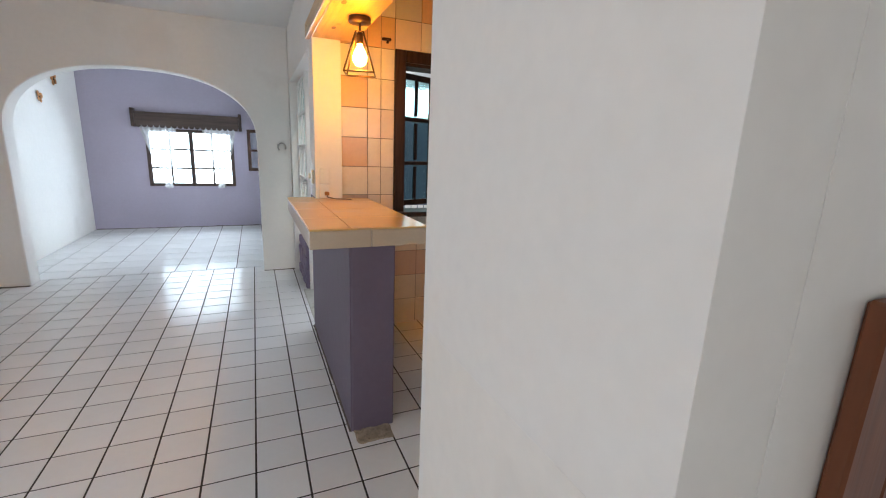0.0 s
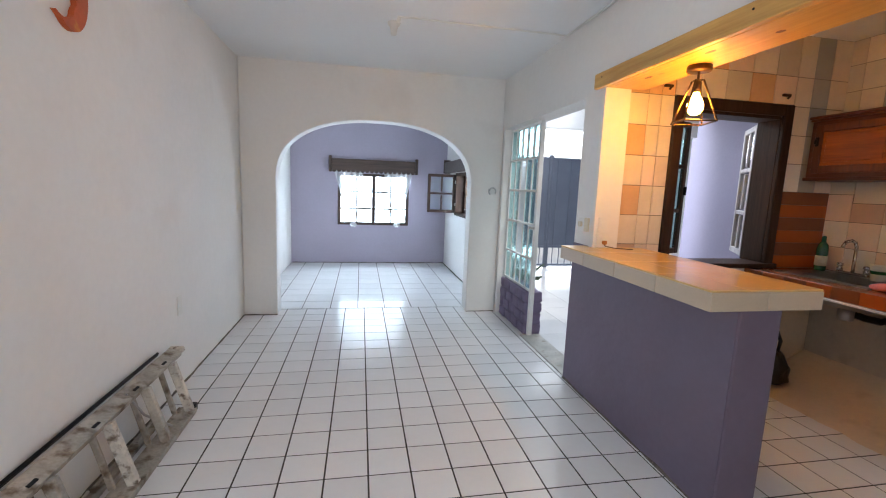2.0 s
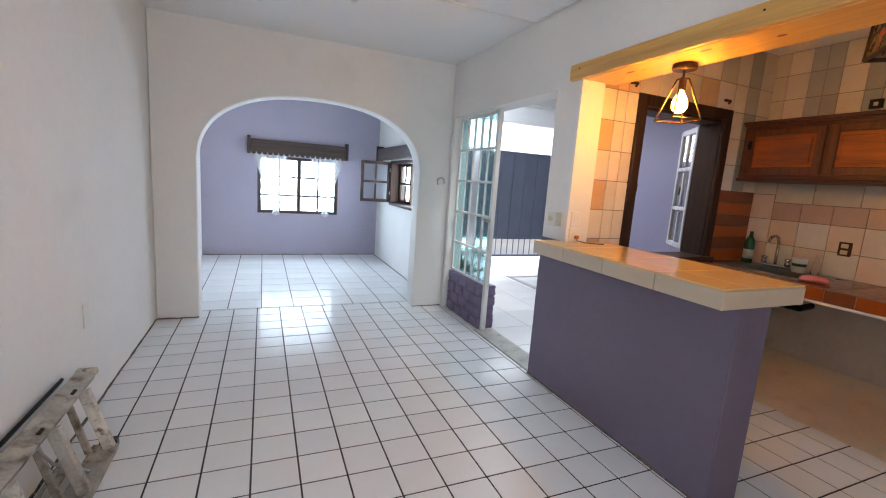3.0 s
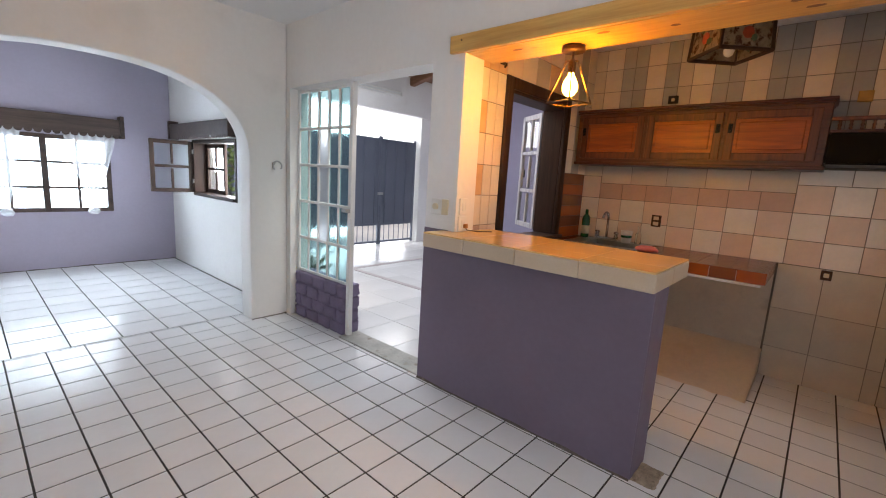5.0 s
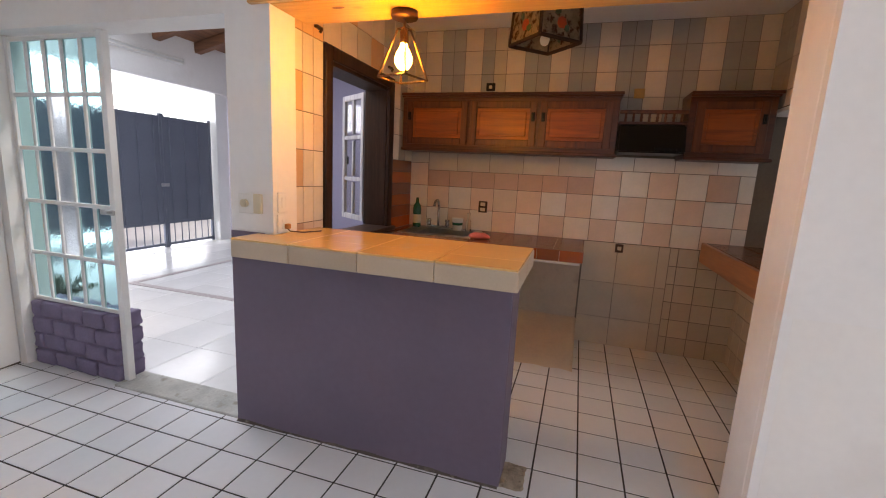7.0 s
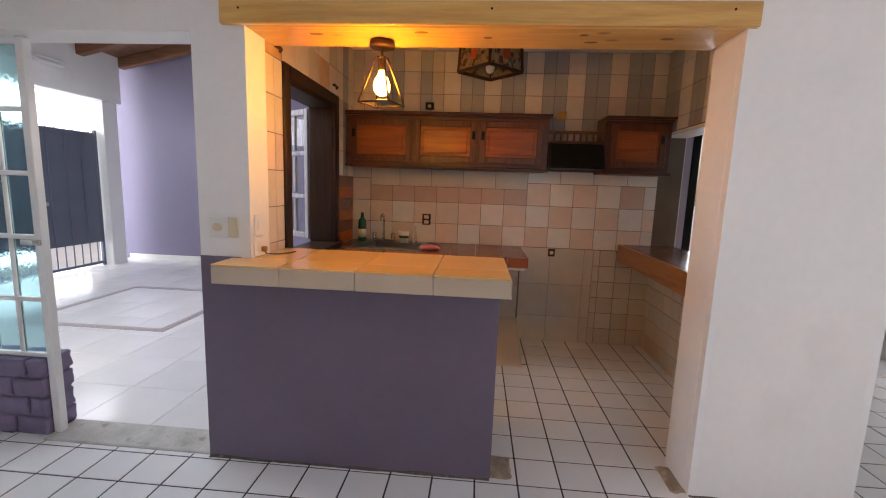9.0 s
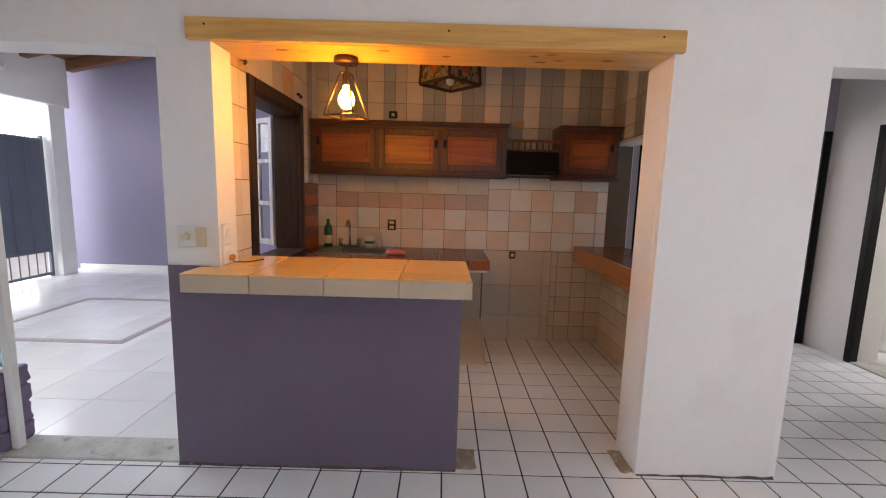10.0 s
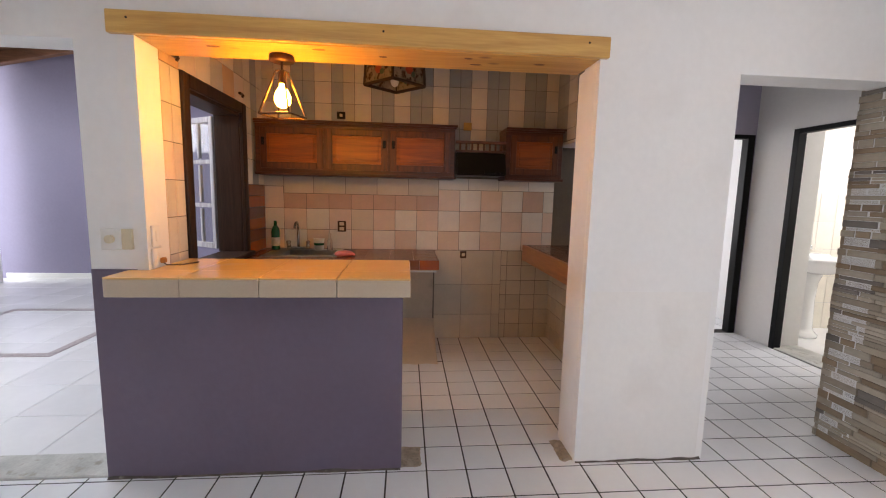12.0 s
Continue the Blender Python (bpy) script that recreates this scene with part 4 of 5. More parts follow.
for k in range(4):
    for s_, dz in ((0.36, 0.045), (0.66, -0.035)):
        part("pane_motif", rod(Vector(corner(k + s_, LR * (0.70 + 0.05 * abs(s_ - 0.5)), 2.26 + dz)), Vector(corner(k + s_, LR * (0.727 + 0.05 * abs(s_ - 0.5)), 2.26 + dz)), 0.02, None, 6), LEAF, lantern)
part("top_plate", lathe([(LR * 0.9, 0), (LR * 0.9, 0.008)], (LX, LY, 2.362), 4), WINDOW_WOOD, lantern)
part("rod", rod((LX, LY, 2.37), (LX, LY, H), 0.012), WINDOW_WOOD, lantern)
part("bulb", lathe([(0.004, 0), (0.022, 0.01), (0.03, 0.035), (0.024, 0.06), (0.014, 0.08), (0.013, 0.2)], (LX, LY, 2.155), 16), WHITE_PLASTIC, lantern, "unlit white bulb", smooth=True)

# ---- far room: windows, valances, curtains ----
# bars take the lighter valance wood to imitate bloom from the bright panes
w2 = thing("window_2", (-0.92, 8.33, 0.68), "dark wooden window with twelve bright panes", "window", kind="structure")
WX0, WX1, WZ0, WZ1 = -1.54, -0.30, 0.68, 1.58
for x0, x1 in ((WX0 + 0.001, WX0 + 0.055), (WX1 - 0.055, WX1 - 0.001), (-0.95, -0.89)):
    part("stile", cube(x0, x1, 8.262, 8.33, WZ0 + 0.001, WZ1 - 0.001, 0.005), VALANCE_WOOD, w2)
for a, b in ((WX0 + 0.0555, -0.9505), (-0.8895, WX1 - 0.0555)):
    for z0, z1 in ((WZ0 + 0.001, WZ0 + 0.05), (WZ1 - 0.05, WZ1 - 0.001), (0.955, 0.983), (1.25, 1.278)):
        part("rail", cube(a, b, 8.264, 8.328, z0, z1, 0.004), VALANCE_WOOD, w2)
    mid = (a + b) / 2
    zz = [WZ0 + 0.0505, 0.9545, 0.9835, 1.2495, 1.2785, WZ1 - 0.0505]
    for j in (0, 2, 4):
        part("glazing_bar", cube(mid - 0.014, mid + 0.014, 8.268, 8.325, zz[j], zz[j + 1], 0.004), VALANCE_WOOD, w2)
        for u0, u1 in ((a, mid - 0.0145), (mid + 0.0145, b)):
            p = part("pane", cube(u0 + 0.0005, u1 - 0.0005, 8.298, 8.302, zz[j], zz[j + 1], 0.0), PANE, w2)
            p.visible_shadow = False


def valance(p0, p1, depth, z0, z1, label):
    """A boxed wooden valance along a wall, with upright end blocks. p0, p1: its ends on the wall; depth: vector into the room."""
    p0, p1, d = Vector((*p0, 0)), Vector((*p1, 0)), Vector((*depth, 0))
    v = thing("valance", ((p0.x + p1.x) / 2, (p0.y + p1.y) / 2, z0), label, "valance")
    u = (p1 - p0).normalized()

    def brick(nm, a, b, k0, k1, za, zb):
        q = [p0 + u * a + d * k0, p0 + u * b + d * k1]
        return part(nm, cube(min(q[0].x, q[1].x), max(q[0].x, q[1].x), min(q[0].y, q[1].y), max(q[0].y, q[1].y), za, zb, 0.005), VALANCE_WOOD, v)

    n = (p1 - p0).length
    brick("front_board", 0.046, n - 0.046, 0.82, 1.0, z0 + 0.02, z1 - 0.045)
    brick("top_board", 0.046, n - 0.046, 0.02, 0.815, z1 - 0.065, z1 - 0.045)
    count = int((n - 0.1) / 0.075)
    for i in range(count):
        c = p0 + u * (0.05 + (n - 0.1) * (i + 0.5) / count) + d * 0.91
        part("scallop", rod(c + d * 0.075 + Vector((0, 0, z0 + 0.02)), c - d * 0.075 + Vector((0, 0, z0 + 0.02)), 0.036, None, 14), VALANCE_WOOD, v)
    brick("end_block", 0.0, 0.045, 0.02, 1.08, z0 - 0.01, z1)
    brick("end_block", n - 0.045, n, 0.02, 1.08, z0 - 0.01, z1)
    return v


valance((-1.68, 8.276), (-0.16, 8.276), (0, -0.12), 1.60, 1.86, "dark wooden valance over the curtained window")
valance((0.38, 6.12), (0.38, 7.98), (-0.11, 0), 1.64, 1.86, "dark wooden valance over the side window")


def curtain(x_left, x_right, knot, label):
    """A sheer tied-back curtain: gathered at the top, drawn to a knot, with a puff below."""
    bm = bmesh.new()
    nu, nv = 36, 26
    grid = []
    for j in range(nv + 1):
        t = j / nv
        z = 1.64 - t * (1.64 - 0.75)
        k = t ** 1.25
        half = 0.025
        a, b = x_left * (1 - k) + (knot - half) * k, x_right * (1 - k) + (knot + half) * k
        row = []
        for i in range(nu + 1):
            s = i / nu
            fold = math.sin(s * 2 * math.pi * 6 + 0.4 * math.sin(5 * t)) * (0.016 - 0.006 * t)
            scallop = 0.018 * abs(math.sin(s * math.pi * 5)) if j == 0 else 0
            row.append(bm.verts.new((a + (b - a) * s, 8.195 + fold + 0.012 * math.sin(9 * t + s * 3), z + scallop)))
        grid.append(row)
    for j in range(nv):
        for i in range(nu):
            bm.faces.new((grid[j][i], grid[j][i + 1], grid[j + 1][i + 1], grid[j + 1][i]))
    c = thing("curtain", (knot, 8.2, 0.66), label, "curtain", "curtains of the far window")
    part("sheer", bm, CURTAIN, c, smooth=True)
    puff = lathe([(0.012, 0.10), (0.022, 0.085), (0.05, 0.06), (0.062, 0.035), (0.045, 0.008), (0.02, 0.0)], (knot, 8.2, 0.655), 18)
    for q in puff.verts:
        q.co += Vector(noise.noise_vector(q.co * 40)) * 0.012
    part("gathered_end", puff, CURTAIN, c, smooth=True)
    return c


curtain(-1.60, -1.10, -1.27, "sheer white curtain tied back into a knot")
curtain(-0.75, -0.25, -0.51, "sheer white curtain tied back into a knot")

w3 = thing("window_3", (0.46, 6.83, 0.95), "dark wooden side window with an open casement", "window", kind="structure")
for y0, y1 in ((6.202, 6.25), (7.42, 7.468)):
    part("jamb", cube(0.372, 0.555, y0, y1, 0.952, 1.628, 0.004), WINDOW_WOOD, w3)
part("sill", cube(0.355, 0.555, 6.2505, 7.4195, 0.952, 0.99, 0.004), WINDOW_WOOD, w3)
part("head", cube(0.372, 0.555, 6.2505, 7.4195, 1.585, 1.628, 0.004), WINDOW_WOOD, w3)
for z in (1.10, 1.46):
    part("bracket", cube(0.364, 0.372, 7.425, 7.465, z, z + 0.05, 0.002), WHITE_METAL, w3)
leaf_window("window_casement", (0.375, 7.475), 178, 0.455, 0.985, 1.605, 2, 2, WINDOW_WOOD, FROSTED_PANE, "dark wooden casement leaf swung into the room", handle=False)
leaf_window("window_casement", (0.53, 7.415), -90, 0.56, 0.992, 1.583, 2, 2, WINDOW_WOOD, PANE, "closed dark wooden casement leaf", handle=False)


# ---- corridor: stone-clad wall, door frames, bathroom ----
stone_wall = setting("wall_stone", slab("z", -0.004, 2.03, -0.10, 0.585, -0.75, -0.545), CONCRETE, "wall clad in split ledge stone", "wall")
setting("wall_above_stone", slab("z", 2.03, H, -0.10, 0.379, -0.75, -0.540), PLASTER, "white plaster above the stone", "wall")


def door_frame(name, axis, at0, at1, u0, u1, top, label, w=0.042):
    d = thing(name, (at0, (u0 + u1) / 2, 0) if axis == "x" else ((u0 + u1) / 2, at0, 0), label, "door frame", kind="structure")
    for nm, a, b, z0, z1 in (("jamb", u0 + 0.001, u0 + w, 0.0, top - 0.001), ("jamb", u1 - w, u1 - 0.001, 0.0, top - 0.001), ("head", u0 + w + 0.0005, u1 - w - 0.0005, top - 0.042, top - 0.001)):
        part(nm, cube(at0, at1, a, b, z0, z1, 0.003) if axis == "x" else cube(a, b, at0, at1, z0, z1, 0.003), BLACK_METAL, d)
    return d


door_frame("door_1", "x", 2.488, 2.575, -1.56, -0.80, 2.075, "black steel door frame to the bedroom", 0.075)
door_frame("door_2", "x", 2.488, 2.575, -0.62, 0.235, 2.06, "black steel door frame beside the kitchen", 0.065)
door_frame("door_3", "y", -1.64, -1.563, 1.30, 2.06, 2.07, "black steel door frame to the bathroom", 0.06)
setting("threshold_bath", cube(1.301, 2.059, -1.88, -1.568, -0.006, 0.014, 0.004), THRESHOLD, "dark worn bathroom threshold", "threshold")
panel = thing("wooden_board", (0.83, 0.32, 0.0), "red-brown wooden board against the corridor wall", "board")
for i in range(3):
    part("plank", cube(0.655 + i * 0.118, 0.770 + i * 0.118, 0.312, 0.337, 0.001, 1.22, 0.004), DOOR_WOOD, panel)

basin = thing("pedestal_sink", (2.385, -2.235, 0.004), "white ceramic pedestal washbasin", "sink")
part("pedestal", lathe([(0.13, 0), (0.135, 0.03), (0.10, 0.06), (0.085, 0.10), (0.075, 0.40), (0.085, 0.58), (0.11, 0.66), (0.12, 0.69)], (2.385, -2.235, 0.004), 24), CERAMIC, basin, smooth=True)
bb = lathe([(0.10, 0), (0.17, 0.03), (0.235, 0.10), (0.25, 0.135), (0.25, 0.155), (0.235, 0.16), (0.20, 0.13), (0.12, 0.06), (0.03, 0.045)], (2.30, -2.255, 0.69), 32)
bmesh.ops.scale(bb, vec=(0.95, 1.12, 1), verts=bb.verts, space=Matrix.Translation((-2.30, 2.255, 0)))
part("basin", bb, CERAMIC, basin, smooth=True)
part("back_ledge", cube(2.43, 2.615, -2.52, -1.99, 0.79, 0.865, 0.02, 3), CERAMIC, basin, smooth=True)
part("tap", hose([(2.50, -2.25, 0.865), (2.50, -2.25, 0.945), (2.47, -2.25, 0.97), (2.42, -2.25, 0.96), (2.41, -2.25, 0.93)], 0.013), CHROME, basin, smooth=True)
shower = thing("shower_head", (2.6, -2.08, 2.05), "chrome wall shower head", "shower")
part("arm", hose([(2.62, -2.08, 2.10), (2.55, -2.08, 2.14), (2.50, -2.08, 2.13)], 0.01), CHROME, shower)
part("head", rod((2.505, -2.08, 2.135), (2.465, -2.08, 2.09), 0.018, 0.042, 16), CHROME, shower)

# ---- small things of the hall ----
ladder = thing("step_ladder", (-2.2, 2.3, 0.0), "paint-splashed aluminium step ladder lying on its side", "ladder")
LA, LB = 1.25, 3.18


def channel(nm, c, w, t, y0, y1, lean, mat):
    """A ladder rail: a web with two flanges, running along y."""
    m = Matrix.Translation((c[0], 0, c[1])) @ pose(0, 0, 0, 0, lean, 0)
    b = cube(-w / 2, w / 2, y0, y1, -0.003, 0.003, 0.001, 1, m)
    box(b, -w / 2, -w / 2 + 0.004, y0, y1, -t, -0.0031, 0, 1, m)
    box(b, w / 2 - 0.004, w / 2, y0, y1, -t, -0.0031, 0, 1, m)
    return part(nm, b, mat, ladder)


channel("rail", (-2.145, 0.030), 0.10, 0.026, LA, LB, 4, ALUMINIUM)
channel("rail", (-2.24, 0.348), 0.075, 0.026, LA, LB + 0.12, 20, ALUMINIUM)
channel("rear_rail", (-2.265, 0.024), 0.05, 0.018, LA + 0.1, LB - 0.1, 4, ALUMINIUM)
channel("rear_rail", (-2.296, 0.370), 0.013, 0.018, LA, LB + 0.02, 30, BLACK_METAL)
for i, y in enumerate((1.42, 1.78, 2.14, 2.50, 2.83, 3.14)):
    m = Matrix.Translation((-2.12, y, 0.032)) @ pose(0, 0, 0, 0, -16, 0)
    b = cube(-0.022, 0.022, -0.012, 0.022, 0.0, 0.307, 0.004, 2, m)
    part("step", b, ALUMINIUM_RUST if i % 2 else ALUMINIUM, ladder, "worn step edge")
    m = Matrix.Translation((-2.19, y - 0.03, 0.032)) @ pose(0, 0, 0, 0, -14, 0)
    part("step_back", cube(-0.014, 0.014, -0.004, 0.012, 0.0, 0.309, 0.003, 1, m), ALUMINIUM, ladder)
    part("slot", cube(-0.007, 0.007, -0.022, 0.022, -0.002, 0.0045, 0.002, 1, Matrix.Translation((-2.225, y - 0.04, 0.3455)) @ pose(0, 0, 0, 0, 20, 0)), BLACK_METAL, ladder)
    if i:
        part("rear_brace", hose([(-2.262, y - 0.30, 0.03), (-2.27, y - 0.05, 0.05)], 0.007, 6), ALUMINIUM, ladder)
part("foot", cube(-2.17, -2.10, LB - 0.01, LB + 0.035, 0.0, 0.05, 0.006), BLACK_PLASTIC, ladder, "black rubber foot")
part("hinge_strut", hose([(-2.14, 2.95, 0.05), (-2.20, 2.80, 0.20), (-2.235, 2.72, 0.352)], 0.006), STEEL, ladder)
part("rail_end", cube(-2.285, -2.20, LB + 0.121, LB + 0.15, 0.328, 0.362, 0.006), ALUMINIUM_RUST, ladder)

# painted clay moon
mb = bmesh.new()
n = 28
ring = []
for i in range(n + 1):
    t = radians(-128 + 256 * i / n)
    ring.append((0.115 * math.cos(t) - 0.005, 0.165 * math.sin(t)))
for i in range(n + 1):
    t = radians(118 - 236 * i / n)
    nose = 0.026 * math.exp(-((i - n * 0.52) / 1.5) ** 2) + 0.012 * math.exp(-((i - n * 0.66) / 1.2) ** 2)
    ring.append((0.098 * math.cos(t) - 0.055 - nose, 0.128 * math.sin(t)))
f = mb.faces.new([mb.verts.new((-2.319, 2.655 + y, 2.125 + z)) for y, z in ring])
r = bmesh.ops.extrude_face_region(mb, geom=[f])
vs = [v for v in r["geom"] if isinstance(v, bmesh.types.BMVert)]
bmesh.ops.translate(mb, verts=vs, vec=(0.022, 0, 0))
bmesh.ops.triangulate(mb, faces=list(mb.faces))
moon = tagged(part("moon_ornament", mb, TERRACOTTA), "painted clay crescent moon hung on the wall", "ornament")


def butterfly(y, z, s, turn):
    b = thing("butterfly_ornament", (-2.31, y, z), "orange clay butterfly hung on the wall", "ornament", "wall butterflies")
    m = Matrix.Translation((-2.314, y, z)) @ pose(0, 0, 0, turn, 0, 0)
    part("body", tube(bmesh.new(), m @ Vector((0.008, 0, -0.30 * s)), m @ Vector((0.008, 0, 0.30 * s)), 0.05 * s, 0.03 * s, 8), BLACK_METAL, b)
    for sy in (-1, 1):
        for cy, cz, ry, rz in ((0.27, 0.20, 0.26, 0.24), (0.20, -0.20, 0.18, 0.19)):
            w = bmesh.new()
            bmesh.ops.create_uvsphere(w, u_segments=14, v_segments=8, radius=1, matrix=m @ Matrix.Translation((0.010, sy * cy * s, cz * s)) @ pose(0, 0, 0, sy * 24, 0, 0) @ Matrix.Diagonal((0.007, ry * s, rz * s, 1)))
            part("wing", w, ORANGE_CLAY, b, smooth=True)


butterfly(7.45, 2.11, 0.19, 18)
butterfly(6.95, 1.84, 0.145, -14)


def wall_plate(name, lo, hi, mat, label, category, bits=()):
    """A small plate on a wall, with the pieces set into it."""
    p = thing(name, ((lo[0] + hi[0]) / 2, (lo[1] + hi[1]) / 2, lo[2]), label, category)
    part("plate", cube(lo[0], hi[0], lo[1], hi[1], lo[2], hi[2], 0.003), mat, p)
    for nm, a, b, mt in bits:
        part(nm, cube(a[0], b[0], a[1], b[1], a[2], b[2], 0.0025), mt, p)
    return p


sw = wall_plate("dimmer_switch", (0.368, 3.252, 1.125), (0.3795, 3.345, 1.222), WHITE_PLASTIC, "white dimmer switch plate beside the bar", "switch",
                [("socket", (0.362, 3.206, 1.128), (0.3790, 3.2515, 1.222), CREAM_PLASTIC)])
part("knob", rod((0.352, 3.30, 1.175), (0.3675, 3.30, 1.175), 0.019, None, 18), CREAM_PLASTIC, sw)
wall_plate("wall_switch", (0.405, 3.138, 1.135), (0.475, 3.1495, 1.235), PLASTER, "painted-over switch plate in the opening's jamb", "switch", [("rocker", (0.425, 3.1345, 1.16), (0.455, 3.1375, 1.21), PLASTER)])
wall_plate("wall_socket", (0.40, 3.138, 1.036), (0.475, 3.1495, 1.128), PLASTER, "white wall socket just above the bar", "socket", [("insert", (0.425, 3.1345, 1.055), (0.455, 3.1375, 1.105), PLASTER)])
plug = thing("loose_cable", (0.47, 3.09, 1.033), "short loose cable end on the bar", "cable")
part("wire", hose([(0.45, 3.136, 1.07), (0.45, 3.11, 1.045), (0.50, 3.07, 1.037), (0.60, 3.03, 1.036)], 0.003, 6), BRONZE, plug)
part("plug", cube(0.435, 0.465, 3.112, 3.1315, 1.055, 1.08, 0.004), ORANGE_CLAY, plug)
wall_plate("blank_plate", (-2.3195, 3.545, 0.485), (-2.312, 3.615, 0.615), WHITE_PLASTIC, "white blank plate low on the wall", "socket")
wall_plate("kitchen_socket", (2.376, 2.525, 1.04), (2.388, 2.602, 1.14), BRONZE, "dark brown double wall socket", "socket",
           [("outlet", (2.371, 2.542, 1.052), (2.3755, 2.585, 1.082), CREAM_PLASTIC), ("outlet", (2.371, 2.542, 1.098), (2.3755, 2.585, 1.128), CREAM_PLASTIC)])
wall_plate("junction_box", (2.372, 2.525, 2.062), (2.388, 2.60, 2.125), BLACK_PLASTIC, "black junction box high on the wall", "socket", [("hole", (2.368, 2.55, 2.08), (2.3715, 2.575, 2.105), CREAM_PLASTIC)])
wall_plate("junction_box", (2.366, 1.37, 2.0), (2.388, 1.445, 2.07), OCHRE, "yellowed junction box above the hood", "socket", [("hole", (2.368, 1.385, 2.02), (2.3715, 1.42, 2.06), BLACK_PLASTIC)])
wall_plate("gas_outlet", (2.372, 1.385, 0.80), (2.388, 1.445, 0.868), BRONZE, "brown outlet box below the splashback", "socket", [("hole", (2.368, 1.40, 0.82), (2.3715, 1.43, 0.85), CREAM_PLASTIC)])
for x, z in ((0.90, 2.12), (1.86, 2.13)):
    k = thing("curtain_bracket", (x, 3.24, z), "rusty broken bracket above the kitchen window", "bracket")
    part("arm", cube(x - 0.035, x + 0.03, 3.232, 3.2535, z, z + 0.018, 0.004), BRONZE, k)
    part("stub", rod((x, 3.236, z - 0.018), (x + 0.006, 3.225, z + 0.002), 0.008, None, 8), BRONZE, k)

hook = thing("wall_hook", (0.285, 5.14, 1.34), "small curled metal hook on the arch wall", "hook")
part("ring", hose([(0.285 + 0.04 * math.cos(radians(a)), 5.146, 1.365 + 0.042 * math.sin(radians(a))) for a in range(-30, 231, 20)], 0.007, 8), STEEL, hook, smooth=True)
part("stub", rod((0.25, 5.155, 1.385), (0.25, 5.138, 1.385), 0.012), STEEL, hook)

fixture = thing("ceiling_lampholder", (-0.92, 3.88, H), "bare white lampholder on the ceiling", "lamp")
part("rose", lathe([(0.02, -0.085), (0.024, -0.05), (0.03, -0.03), (0.045, -0.012), (0.048, 0.0)], (-0.92, 3.88, H), 20), WHITE_PLASTIC, fixture, smooth=True)
cable = thing("ceiling_cable", (-0.3, 3.8, H), "white surface cable along the ceiling", "cable")
part("run", cube(-0.88, 0.372, 3.735, 3.747, H - 0.011, H, 0.002), WHITE_PLASTIC, cable)
part("run", cube(-0.905, -0.88, 3.735, 3.86, H - 0.011, H, 0.002), WHITE_PLASTIC, cable)
part("run", cube(0.360, 0.372, 0.2, 3.7345, H - 0.013, H, 0.002), WHITE_PLASTIC, cable)

# ---- kitchen clutter ----
bottle = thing("soap_bottle", (2.24, 3.125, 0.884), "dark green plastic bottle with a pale label", "bottle")
part("body", lathe([(0.034, 0), (0.036, 0.01), (0.036, 0.16), (0.031, 0.19), (0.014, 0.215)], (2.24, 3.125, 0.8845), 20), BOTTLE, bottle, smooth=True)
part("cap", lathe([(0.014, 0), (0.014, 0.03), (0.010, 0.042)], (2.24, 3.125, 1.10), 14), BOTTLE, bottle, smooth=True)
part("label", lathe([(0.0366, 0), (0.0366, 0.075)], (2.24, 3.125, 0.92), 20), LABEL, bottle, "white and green label", smooth=True)
cup = thing("plastic_cup", (2.23, 2.745, 0.884), "white plastic tub with a green print", "cup")
part("tub", lathe([(0.038, 0), (0.048, 0.10), (0.051, 0.104), (0.046, 0.104), (0.036, 0.01), (0.004, 0.008)], (2.23, 2.745, 0.8845), 22), WHITE_PLASTIC, cup, smooth=True)
part("print", lathe([(0.0432, 0.0), (0.0458, 0.022)], (2.23, 2.745, 0.930), 22), BOTTLE, cup, smooth=True)
jar = thing("glass_bottle", (2.26, 2.655, 0.884), "small clear glass bottle", "bottle")
part("body", lathe([(0.024, 0), (0.025, 0.06), (0.022, 0.085), (0.011, 0.105), (0.011, 0.13), (0.014, 0.132), (0.014, 0.15)], (2.26, 2.655, 0.8845), 16), PANE, jar, smooth=True)
sp = bmesh.new()
bmesh.ops.create_uvsphere(sp, u_segments=18, v_segments=10, radius=1, matrix=Matrix.Translation((1.90, 2.47, 0.90)) @ Matrix.Diagonal((0.05, 0.085, 0.024, 1)))
for v in sp.verts:
    v.co += Vector(noise.noise_vector(v.co * 30)) * 0.01
    v.co.z = max(v.co.z, 0.8795)
tagged(part("cleaning_cloth", sp, SPONGE, smooth=True), "crumpled pink cleaning cloth by the sink", "cloth")
BX, BY, BZ = 1.895, 3.12, 0.020
bg = bmesh.new()
bmesh.ops.create_uvsphere(bg, u_segments=36, v_segments=26, radius=1)
for v in bg.verts:
    h = (v.co.z + 1) / 2
    w = 0.142 * (1 - 0.50 * max(0, h - 0.55) / 0.45) if h > 0.55 else 0.142
    r = max(math.hypot(v.co.x, v.co.y), 1e-4)
    k = min(1.0, r * 1.35) * w / r
    v.co = Vector((BX + v.co.x * k * 0.85, BY + v.co.y * k, BZ + 0.285 * h))
    fold = math.sin(math.atan2(v.co.y - BY, v.co.x - BX) * 9 + h * 3) * 0.010 * h
    v.co += Vector(noise.noise_vector(v.co * 13)) * 0.020 + Vector((fold, fold, 0))
    v.co.z = max(v.co.z, BZ + 0.08 * (v.co.x - BX))
    v.co.y = min(v.co.y, 3.25)
bag = thing("refuse_bag", (BX, BY, BZ), "black plastic carrier bag with its loop handles up", "bag")
part("sack", bg, BAG, bag, smooth=True)
